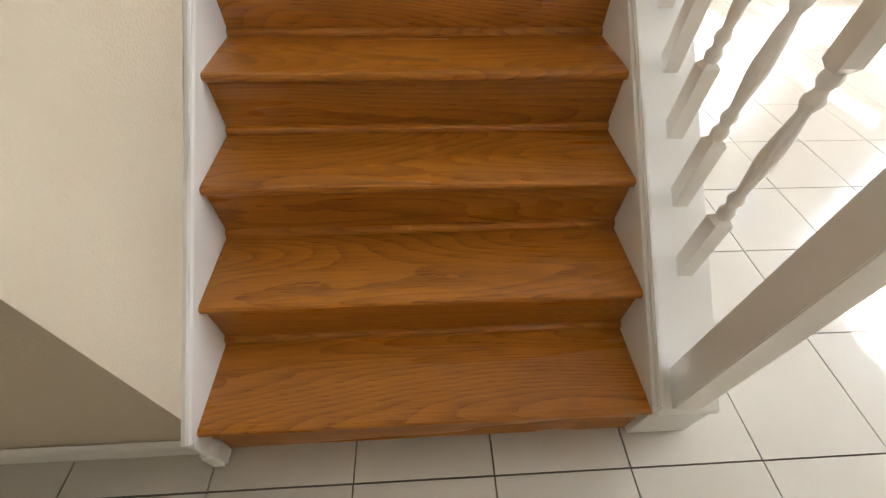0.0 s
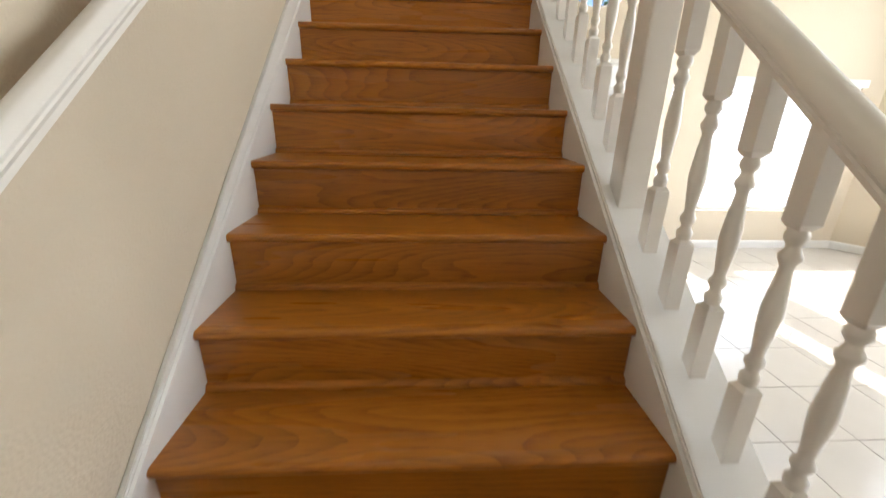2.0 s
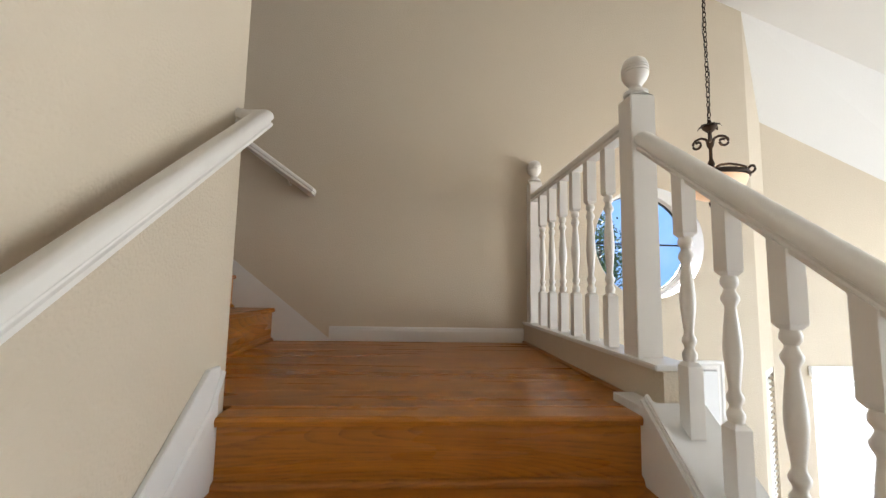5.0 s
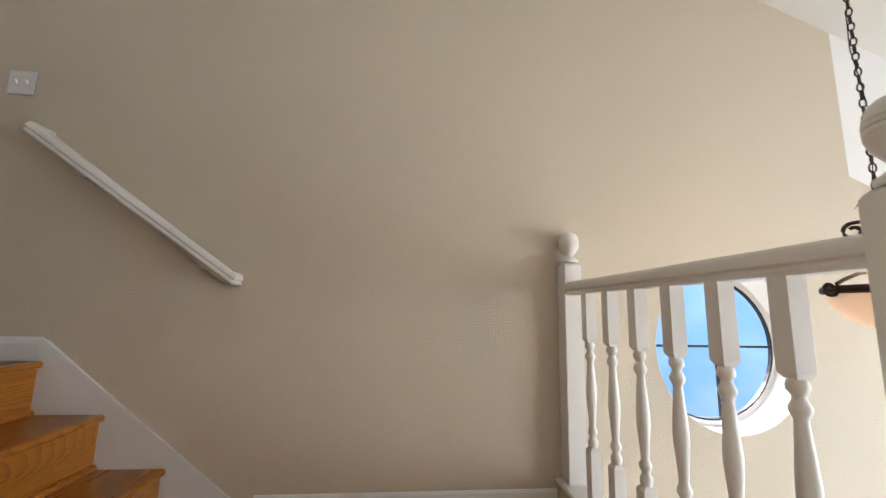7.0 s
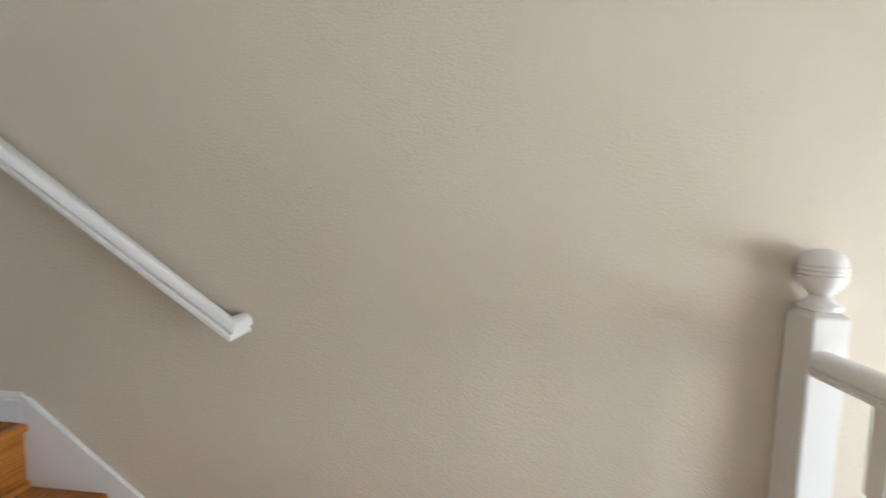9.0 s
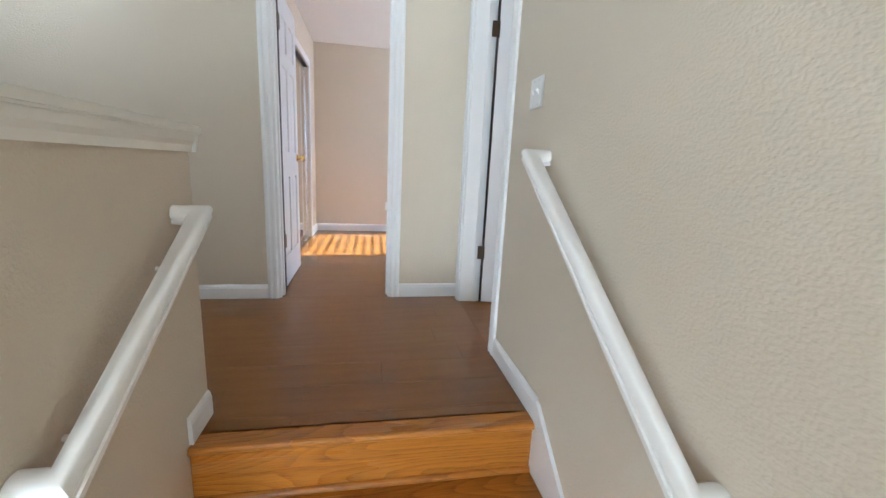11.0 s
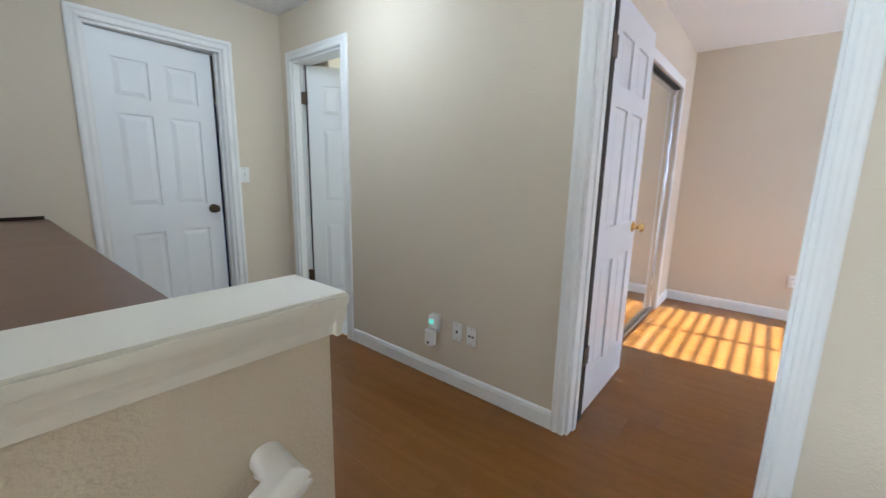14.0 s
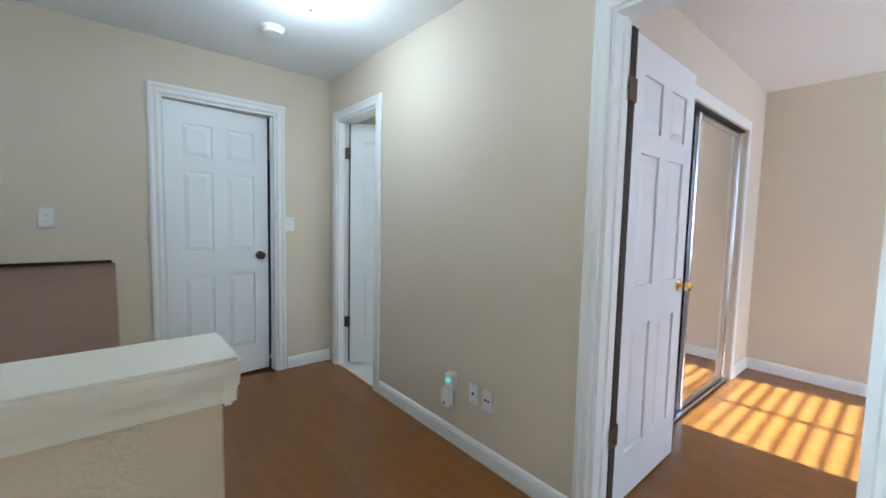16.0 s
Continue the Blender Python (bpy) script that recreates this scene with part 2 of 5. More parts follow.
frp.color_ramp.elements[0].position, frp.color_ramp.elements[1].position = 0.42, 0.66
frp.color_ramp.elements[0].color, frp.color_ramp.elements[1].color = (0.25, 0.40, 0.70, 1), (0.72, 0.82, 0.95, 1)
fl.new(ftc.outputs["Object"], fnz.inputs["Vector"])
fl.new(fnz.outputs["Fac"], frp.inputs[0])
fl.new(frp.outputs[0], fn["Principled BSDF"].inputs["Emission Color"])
PANE = glass("window_glass")
# near-black colour for the shade in the door hinge gaps
GAP_SHADE = material("painted_gap_shade", (0.035, 0.024, 0.018), 0.8, spots=0.2, spot_scale=12)
MUNTIN = material("dark_leading", (0.02, 0.02, 0.025), 0.4, 0.3)
LAWN = material("lawn", (0.10, 0.125, 0.07), 0.9, spots=0.4, spot_scale=3)
LEAF = material("leaf_green", (0.05, 0.09, 0.03), 0.6, spots=0.4, spot_scale=6)
BARK = material("bark", (0.09, 0.06, 0.04), 0.9, spots=0.3, spot_scale=15)
BLUE = material("blue_cloth", (0.04, 0.08, 0.32), 0.8, spots=0.3, spot_scale=10)

# ---- mesh helpers ----


def box(bm, x0, x1, y0, y1, z0, z1):
    return hexa(bm, [(x0, y0, z0), (x1, y0, z0), (x1, y1, z0), (x0, y1, z0), (x0, y0, z1), (x1, y0, z1), (x1, y1, z1), (x0, y1, z1)])


def hexa(bm, p):
    """A solid with eight corners: four below, four above."""
    v = [bm.verts.new(q) for q in p]
    for f in ((0, 3, 2, 1), (4, 5, 6, 7), (0, 1, 5, 4), (1, 2, 6, 5), (2, 3, 7, 6), (3, 0, 4, 7)):
        bm.faces.new([v[i] for i in f])
    return v


def prism(bm, profile, axis, a, b):
    """Extrudes a closed profile along an axis ('x', 'y' or 'z') from a to b."""
    def put(u, v, w):
        return {"x": (w, u, v), "y": (u, w, v), "z": (u, v, w)}[axis]
    p0 = [bm.verts.new(put(u, v, a)) for u, v in profile]
    p1 = [bm.verts.new(put(u, v, b)) for u, v in profile]
    k = len(profile)
    for i in range(k):
        bm.faces.new([p0[i], p0[(i + 1) % k], p1[(i + 1) % k], p1[i]])
    bm.faces.new(p0[::-1])
    bm.faces.new(p1)


def lathe(bm, profile, cx=0.0, cy=0.0, seg=20):
    """Turns (radius, height) points about the vertical."""
    rings = [[bm.verts.new((cx + r * math.cos(2 * math.pi * i / seg), cy + r * math.sin(2 * math.pi * i / seg), z)) for i in range(seg)] for r, z in profile]
    for a, b in zip(rings, rings[1:]):
        for i in range(seg):
            f = bm.faces.new([a[i], a[(i + 1) % seg], b[(i + 1) % seg], b[i]])
            f.smooth = True
    bm.faces.new(rings[0][::-1])
    bm.faces.new(rings[-1])


def sweep(bm, profile, points, up=(0, 0, 1), smooth=True):
    """Carries a closed profile (sideways, up) along a line of points with mitred turns."""
    pts = [Vector(p) for p in points]
    up = Vector(up)
    rings = []
    for i, p in enumerate(pts):
        d0 = (pts[i] - pts[i - 1]).normalized() if i else (pts[1] - pts[0]).normalized()
        d1 = (pts[i + 1] - pts[i]).normalized() if i + 1 < len(pts) else d0
        side0 = d0.cross(up)
        side0 = side0.normalized() if side0.length > 1e-4 else Vector((1, 0, 0))
        top0 = side0.cross(d0).normalized()
        mitre = (d0 + d1).normalized()
        ring = []
        for u, v in profile:
            q = p + side0 * u + top0 * v
            k = (p - q).dot(mitre) / max(0.2, d0.dot(mitre))
            ring.append(bm.verts.new(q + d0 * k))
        rings.append(ring)
    k = len(profile)
    for a, b in zip(rings, rings[1:]):
        for i in range(k):
            f = bm.faces.new([a[i], a[(i + 1) % k], b[(i + 1) % k], b[i]])
            f.smooth = smooth
    bm.faces.new(rings[0][::-1])
    bm.faces.new(rings[-1])


def tube(bm, points, radius, seg=8):
    sweep(bm, [(radius * math.cos(2 * math.pi * i / seg), radius * math.sin(2 * math.pi * i / seg)) for i in range(seg)], points)


def mesh_of(name, bm, mat, bevel=0.0, seg=2, sharp=True):
    bmesh.ops.recalc_face_normals(bm, faces=bm.faces)
    if bevel:
        edges = [e for e in bm.edges if len(e.link_faces) == 2 and e.calc_face_angle(0) > 0.6]
        bmesh.ops.bevel(bm, geom=edges, offset=bevel, segments=seg, affect="EDGES", clamp_overlap=True)
    for e in bm.edges:
        e.smooth = len(e.link_faces) == 2 and e.calc_face_angle(0) < 0.62
    me = bpy.data.meshes.new(name)
    bm.to_mesh(me)
    bm.free()
    me.materials.append(mat)
    return me


def part(name, bm, mat, parent=None, label="", bevel=0.0, seg=2):
    ob = new(name, mesh_of(name, bm, mat, bevel, seg))
    if parent:
        ob.parent = parent
    if label:
        ob["label"] = label
    return ob


def thing(name, label, category, group="", at=(0, 0, 0)):
    """An Empty that carries the parts of one thing."""
    ob = new(name)
    ob.empty_display_size = 0.1
    ob.location = at
    return tagged(ob, label, category, group)


def setting(name, bm, mat, label, bevel=0.0):
    return tagged(part(name, bm, mat, None, label, bevel), kind="structure", category=name.split("_")[0])


def wall_with_holes(bm, axis, c0, c1, a0, a1, z0, z1, holes):
    """A wall between c0 and c1 across the axis ('x' or 'y'), from a0 to a1 along, with rectangular openings (a, b, low, high)."""
    def slab(a, b, lo, hi):
        if b - a > 1e-4 and hi - lo > 1e-4:
            box(bm, *((c0, c1, a, b) if axis == "x" else (a, b, c0, c1)), lo, hi)
    at = a0
    for a, b, lo, hi in sorted(holes):
        slab(at, a, z0, z1)
        slab(a, b, z0, lo)
        slab(a, b, hi, z1)
        at = b
    slab(at, a1, z0, z1)

# ---- large structure ----
NOSE = lambda y: R + (y / G) * R   # height of the nose line over y
SL = R / G

# lower floor below the tiles
bm = bmesh.new()
box(bm, -3.0, 6.2, -3.6, 5.2, -0.15, -0.012)
setting("floor_lower", bm, GROUT, "dark grout bed below cream ceramic floor tiles")

# tall wall beside the lower flight, on the stair's left
bm = bmesh.new()
wall_with_holes(bm, "x", -0.30, -0.016, 0.02, 2.62, 0.0, 6.4, [(0.42, 2.60, 3.80, 5.13)])
setting("wall_stair_side", bm, PAINT, "cream textured plaster wall beside the stairs")
bm = bmesh.new()
box(bm, -3.0, -0.301, 0.02, 0.14, 0.0, HALL - 0.3)
setting("wall_entry", bm, PAINT, "cream plaster wall at the foot of the stairs")

# wall behind the landing, with the round window and the front door
RC, RR = (2.185, 2.815), 0.404
bm = bmesh.new()
n = 48
ring_in = [(RC[0] + RR * math.cos(2 * math.pi * i / n), RC[1] + RR * math.sin(2 * math.pi * i / n)) for i in range(n)]
sq = []
for i in range(n):
    c, s = math.cos(2 * math.pi * i / n), math.sin(2 * math.pi * i / n)
    k = 0.45 / max(abs(c), abs(s))
    sq.append((RC[0] + k * c, RC[1] + k * s))
for y, flip in ((Y1, False), (Y1 + 0.20, True)):
    vi = [bm.verts.new((x, y, z)) for x, z in ring_in]
    vo = [bm.verts.new((x, y, z)) for x, z in sq]
    for i in range(n):
        bm.faces.new([vi[i], vi[(i + 1) % n], vo[(i + 1) % n], vo[i]])
    if not flip:
        front = vi
    else:
        for i in range(n):
            f = bm.faces.new([front[i], front[(i + 1) % n], vi[(i + 1) % n], vi[i]])
            f.smooth = True
wall_with_holes(bm, "y", Y1, Y1 + 0.20, XH, 2.97, -0.012, 6.4,
                [(-2.30, -1.52, HALL - 0.012, HALL + 2.045), (RC[0] - 0.45, RC[0] + 0.45, RC[1] - 0.45, RC[1] + 0.45)])
setting("wall_landing", bm, PAINT, "cream textured plaster wall behind the landing with a round window opening")
bm = bmesh.new()
va = [bm.verts.new((RC[0] + (RR - 0.002) * math.cos(2 * math.pi * i / n), Y1 - 0.001, RC[1] + (RR - 0.002) * math.sin(2 * math.pi * i / n))) for i in range(n)]
vb2 = [bm.verts.new((v.co.x, Y1 + 0.155, v.co.z)) for v in va]
vc = [bm.verts.new((RC[0] + (RR + 0.001) * math.cos(2 * math.pi * i / n), Y1 - 0.001, RC[1] + (RR + 0.001) * math.sin(2 * math.pi * i / n))) for i in range(n)]
for i in range(n):
    f = bm.faces.new([va[i], va[(i + 1) % n], vb2[(i + 1) % n], vb2[i]])
    f.smooth = True
    bm.faces.new([va[i], vc[i], vc[(i + 1) % n], va[(i + 1) % n]])
setting("trim_round_reveal", bm, TRIM, "white painted reveal of the round window")

# bay of the lower room
BY = 4.42
bm = bmesh.new()
def bay_panel(bm, p, q, z0, z1a, z1b, hole=None, th=0.14):
    """An upright wall from p to q in plan with an optional window opening (from, to, low, high) as parts of its length."""
    p, q = Vector((*p, 0)), Vector((*q, 0))
    d = q - p
    nrm = Vector((-d.y, d.x, 0)).normalized() * th
    def slab(a, b, lo, hia, hib):
        c0, c1 = p + d * a, p + d * b
        hexa(bm, [(c0.x, c0.y, lo), (c1.x, c1.y, lo), (c1.x + nrm.x, c1.y + nrm.y, lo), (c0.x + nrm.x, c0.y + nrm.y, lo),
                  (c0.x, c0.y, hia), (c1.x, c1.y, hib), (c1.x + nrm.x, c1.y + nrm.y, hib), (c0.x + nrm.x, c0.y + nrm.y, hia)])
    top = lambda a: z1a + (z1b - z1a) * a
    if hole:
        a, b, lo, hi = hole
        slab(0, a, z0, top(0), top(a))
        slab(b, 1, z0, top(b), top(1))
        slab(a, b, z0, lo, lo)
        slab(a, b, hi, top(a), top(b))
    else:
        slab(0, 1, z0, top(0), top(1))
bay_panel(bm, (2.97, Y1), (3.38, BY), -0.012, 4.62, 3.9, (0.30, 0.95, 0.40, 1.90))
bay_panel(bm, (3.38, BY), (5.60, BY), -0.012, 3.9, 2.95, (0.14, 0.885, 0.46, 1.84))
bay_panel(bm, (5.60, BY), (6.05, 3.9), -0.012, 2.95, 2.9)
setting("wall_bay", bm, PAINT, "cream plaster bay walls with two bright blinded windows")
bm = bmesh.new()
wall_with_holes(bm, "x", 6.05, 6.2, -3.449, 3.95, -0.012, 6.4, [(-0.15, 3.35, 0.85, 3.2)])
setting("wall_east", bm, PAINT, "plain cream plaster wall closing the lower room")
bm = bmesh.new()
box(bm, -3.0, 6.2, -3.6, -3.45, -0.012, 6.4)
setting("wall_back", bm, PAINT, "plain cream plaster wall behind the entry")
bm = bmesh.new()
box(bm, -3.15, -3.0, -3.6, 0.14, -0.012, 6.4)
setting("wall_entry_west", bm, PAINT, "plain cream plaster wall closing the entry")
# unseen wall and header, added to stop sky light leaking over the entry
bm = bmesh.new()
box(bm, -0.30, -0.016, -3.449, 0.0195, HALL - 0.3, 6.0)
box(bm, -0.30, -0.18, 2.633, Y1 - 0.001, CEIL - 0.001, 6.0)
setting("wall_entry_upper", bm, PAINT, "unseen plain wall added over the entry to keep sky light out")

# vaulted ceiling over the stair and the lower room, and the steep face over the bay
bm = bmesh.new()
V = lambda x: 4.62 + 0.385 * (2.97 - x)
hexa(bm, [(-0.30, -3.6, V(-0.30)), (6.2, -3.6, V(6.2)), (6.2, Y1, V(6.2)), (-0.30, Y1, V(-0.30)),
          (-0.30, -3.6, V(-0.30) + 0.1), (6.2, -3.6, V(6.2) + 0.1), (6.2, Y1 + 0.2, V(6.2) + 0.1), (-0.30, Y1 + 0.2, V(-0.30) + 0.1)])
hexa(bm, [(2.97, Y1, 4.62), (5.6, Y1, V(5.6)), (5.6, BY, 2.95), (3.38, BY, 3.9),
          (2.97, Y1 + 0.05, 4.7), (5.6, Y1 + 0.05, V(5.6) + 0.08), (5.6, BY + 0.15, 3.0), (3.38, BY + 0.15, 3.98)])
setting("ceiling_vault", bm, WHITE_CEIL, "white sloped ceiling over the stairwell")
bm = bmesh.new()
box(bm, -3.0, -0.301, -3.6, 0.02, HALL - 0.3, HALL - 0.15)
setting("ceiling_entry", bm, WHITE_CEIL, "flat white entry ceiling")
bm = bmesh.new()
box(bm, -6.0, -0.30, -0.6, Y1 + 0.13, CEIL, CEIL + 0.1)
box(bm, -6.0, XH, Y1 + 0.13, 5.85, CEIL, CEIL + 0.1)
box(bm, XH, -0.60, Y1 + 0.13, 6.9, CEIL, CEIL + 0.1)
setting("ceiling_hall", bm, WHITE_CEIL, "flat white textured ceiling of the upper hall")

# upper floor slab and hall walls
bm = bmesh.new()
box(bm, -6.0, XH + 0.0, -0.6, 6.9, HALL - 0.3, HALL - 0.012)
box(bm, XH, -0.93, 0.0, YP - 0.16, HALL - 0.3, HALL - 0.012)
box(bm, XH, -0.93, YP - 0.16, Y1, HALL - 0.3, HALL - 0.012)
box(bm, XH, -0.6, Y1 + 0.201, 6.9, HALL - 0.3, HALL - 0.012)
setting("floor_upper", bm, LAMINATE, "underlay of the red-brown laminate floor upstairs")
T = 0.12
BD = (0.53, 1.16)      # bath doorway along y
BR = (2.853, 3.600)     # bedroom doorway along y
DH = HALL + 2.045
bm = bmesh.new()
wall_with_holes(bm, "x", XH - T, XH, -0.6, Y1 + 0.13, HALL - 0.012, CEIL, [(*BD, HALL - 0.012, DH), (*BR, HALL - 0.012, DH)])
setting("wall_hall_west", bm, PAINT, "cream plaster hall wall between bathroom and bedroom doorways")
MD = (-1.965, -1.22)   # closed door along x
bm = bmesh.new()
wall_with_holes(bm, "y", Y0 - T, Y0, XH, -0.30, HALL - 0.012, CEIL, [(*MD, HALL - 0.012, DH)])
setting("wall_hall_south", bm, PAINT, "cream plaster hall wall with a white panel door")
bm = bmesh.new()
box(bm, -5.42, -5.27, 2.4, 5.85, HALL - 0.012, CEIL)
wall_with_holes(bm, "y", 5.72, 5.85, -5.27, XH - T, HALL - 0.012, CEIL, [(-5.24, -3.93, HALL + 0.85, HALL + 2.15)])
setting("wall_bedroom", bm, PAINT, "cream plaster bedroom walls")
CW = 2.735             # closet wall, bedroom side
bm = bmesh.new()
wall_with_holes(bm, "y", CW - 0.12, CW, -5.27, XH - T, HALL - 0.012, CEIL, [(-4.78, -3.0, HALL - 0.012, HALL + 2.0)])
setting("wall_closet", bm, PAINT, "cream plaster wall round the mirrored closet")
bm = bmesh.new()
box(bm, -5.27, XH - T, 1.95, 2.0, HALL - 0.012, CEIL)
box(bm, -4.6, XH - T, 1.5, 1.6, HALL - 0.012, CEIL)
box(bm, -4.6, -4.5, -0.6, 1.5, HALL - 0.012, CEIL)
wall_with_holes(bm, "y", -0.6, -0.5, -4.5, XH - T, HALL - 0.012, CEIL, [(-3.8, -3.3, HALL + 1.2, HALL + 1.95)])
setting("wall_bathroom", bm, PAINT, "plain walls of the bathroom and the closet back")
bm = bmesh.new()
box(bm, -0.7, -0.6, Y1 + 0.201, 6.9, HALL - 0.012, CEIL)
wall_with_holes(bm, "y", 6.8, 6.9, XH, -0.7, HALL - 0.012, CEIL, [(-2.2, -1.0, HALL + 0.7, HALL + 1.35)])
box(bm, XH - T, XH - 0.01, Y1 + 0.201, 6.9, HALL - 0.012, CEIL)
box(bm, XH, -0.3, -0.6, -0.5, HALL - 0.012, CEIL)
box(bm, -0.42, -0.30, -0.5, Y0 - T, HALL - 0.012, CEIL)
setting("wall_side_rooms", bm, PAINT, "plain cream walls of the side rooms")

# half wall beside the upper flight
PX = -1.10
bm = bmesh.new()
box(bm, PX, -0.25, YP - 0.13, YP, LAND - 0.2, HALL + 0.935)
box(bm, -0.30, -0.017, 2.6205, 2.632, LAND - 0.2, 6.4)
box(bm, -0.30, -0.25, 2.6321, YP - 0.1301, LAND - 0.2, HALL + 0.935)
setting("wall_half", bm, PAINT, "cream textured half wall beside the upper stairs")
bm = bmesh.new()
box(bm, PX - 0.024, -0.25, YP - 0.152, YP + 0.036, HALL + 0.990, HALL + 1.017)
setting("trim_half_wall_cap", bm, CAP, "cream-white painted cap board on the half wall", 0.006)
bm = bmesh.new()
prof = [(0, 0), (0.010, 0), (0.014, 0.02), (0.022, 0.034), (0.024, 0.055), (0, 0.055)]
prism(bm, [(YP + u, HALL + 0.935 + v) for u, v in prof], "x", PX - 0.020, -0.25)
prism(bm, [(YP - 0.13 - u, HALL + 0.935 + v) for u, v in prof], "x", PX - 0.020, -0.25)
prism(bm, [(PX - u, HALL + 0.935 + v) for u, v in prof], "y", YP - 0.15, YP + 0.0235)
setting("trim_half_wall_moulding", bm, CAP, "cream-white moulding below the cap of the half wall")

# ledge over the stair headroom: box and brown top
bm = bmesh.new()
box(bm, -0.915, -0.30, Y0, YP - 0.131, HALL - 0.2, HALL + 0.905)
setting("wall_ledge_box", bm, PAINT, "cream plaster bulkhead over the stairs")
bm = bmesh.new()
box(bm, -0.970, -0.42, Y0 + 0.002, YP - 0.132, HALL + 0.905, HALL + 0.935)
tagged(part("shelf", bm, LEDGE, None, "", 0.003), "dark brown laminate shelf on the stair bulkhead", "shelf")
bm = bmesh.new()
box(bm, -0.955, -0.44, Y0 + 0.001, Y0 + 0.010, HALL + 0.9351, HALL + 0.953)
tagged(part("backsplash_strip", bm, IRON), "dark brown back strip on the ledge top", "trim")
bm = bmesh.new()
prism(bm, [(-0.30, HALL + 0.905), (-0.42, HALL + 0.905), (-0.42, HALL + 0.95), (-0.405, HALL + 0.965), (-0.40, HALL + 1.0), (-0.385, HALL + 1.02), (-0.385, HALL + 1.035), (-0.30, HALL + 1.035)], "y", Y0 + 0.003, YP - 0.133)
setting("trim_ledge_sill", bm, CAP, "cream-white moulded sill along the blinds")

# ---- stairs ----
stairs = thing("staircase_lower", "varnished oak staircase with white skirts, lower flight", "staircase")


def tread_mesh(w, depth):
    bm = bmesh.new()
    prism(bm, [(0.0, -0.010), (0.004, -0.003), (0.012, 0.0), (depth, 0.0), (depth, -0.028), (0.012, -0.028), (0.004, -0.025), (0.0, -0.018)], "x", 0.0, w)
    return mesh_of("tread", bm, OAK_X)


def riser_mesh(w, h):
    bm = bmesh.new()
    box(bm, 0, w, 0.018, 0.036, 0, h - 0.028)
    return mesh_of("riser", bm, OAK_X)


def shoe_mesh(w):
    bm = bmesh.new()
    prism(bm, [(0.0178, 0.0), (0.001, 0.0), (0.0015, 0.007), (0.0035, 0.012), (0.007, 0.0165), (0.012, 0.019), (0.0178, 0.020)], "x", 0.001, w - 0.001)
    for f in bm.faces:
        f.smooth = True
    return mesh_of("shoe_moulding", bm, OAK_X)


tm, rm, sm = tread_mesh(W + 0.008, G + 0.045), riser_mesh(W + 0.006, R), shoe_mesh(W + 0.006)
for k in range(1, 12):
    t = None
    if k < 11:
        t = new("tread", tm)
        t.location = (-0.004, G * (k - 1), R * k)
        t.parent = stairs
    q = new("riser", rm)
    q.location = (-0.003, G * (k - 1), R * (k - 1) + 0.001)
    q.parent = stairs
    if k > 1:
        q = new("shoe_moulding", sm)
        q.location = (-0.003, G * (k - 1), R * (k - 1) + 0.001)
        q.parent = stairs
# landing
bm = bmesh.new()
prism(bm, [(G * 10, LAND - 0.010), (G * 10 + 0.004, LAND - 0.003), (G * 10 + 0.012, LAND), (G * 10 + 0.11, LAND), (G * 10 + 0.11, LAND - 0.028), (G * 10 + 0.004, LAND - 0.025)], "x", -0.004, W + 0.004)
part("landing_nosing", bm, OAK_X, stairs)
bm = bmesh.new()
box(bm, -0.45, 1.28, G * 10 + 0.09, Y1, LAND - 0.2, LAND - 0.014)
part("landing_base", bm, OAK_X, stairs)
pw = (Y1 - G * 10 - 0.112) / 8
bm = bmesh.new()
box(bm, -0.42, 1.28, 0, pw - 0.0012, -0.014, 0)
lm = mesh_of("landing_board", bm, OAK_X)
for k in range(8):
    b = new("landing_board", lm)
    b.location = (0, G * 10 + 0.112 + pw * k, LAND)
    b.parent = stairs

# upper flight, climbing towards the hall
up2 = thing("staircase_upper", "varnished oak staircase with three steps to the hall", "staircase")
R2 = (HALL - LAND) / 3
L2 = Y1 - YP - 0.018
turn = Matrix.Rotation(math.pi / 2, 4, "Z")
t2m, r2m, s2m = tread_mesh(L2, 0.30), riser_mesh(L2, R2), shoe_mesh(L2)
for k in range(3):
    q = new("riser", r2m)
    q.matrix_world = Matrix.Translation((TREAD2[k], YP + 0.004, LAND + R2 * k + 0.001)) @ turn
    q.parent = up2
    q = new("shoe_moulding", s2m)
    q.matrix_world = Matrix.Translation((TREAD2[k], YP + 0.004, LAND + R2 * k + 0.001)) @ turn
    q.parent = up2
    if k < 2:
        t = new("tread", t2m)
        t.matrix_world = Matrix.Translation((TREAD2[k], YP + 0.004, LAND + R2 * (k + 1))) @ turn
        t.parent = up2
tn = new("hall_nosing", tread_mesh(L2, 0.09))
tn.matrix_world = Matrix.Translation((TREAD2[2], YP + 0.004, HALL)) @ turn
tn.parent = up2


# skirt on the wall side of the lower flight
SK = 0.048
bm = bmesh.new()
y_a, y_b = -0.028, G * 10 + 0.02
prism(bm, [(y_a, 0.0), (y_b, LAND - 0.35), (y_b, LAND + 0.135), (y_b - 0.055, LAND + 0.135), (0.0, NOSE(0) + SK - 0.03), (y_a, NOSE(0) + SK - 0.06)], "x", -0.0155, -0.001)
setting("trim_skirt_wall", bm, TRIM, "white painted skirt board along the stair wall", 0.002)
bm = bmesh.new()
capp = [(-0.010, -0.016), (0.009, -0.016), (0.011, -0.004), (0.007, 0.004), (0.0, 0.007), (-0.010, 0.007)]
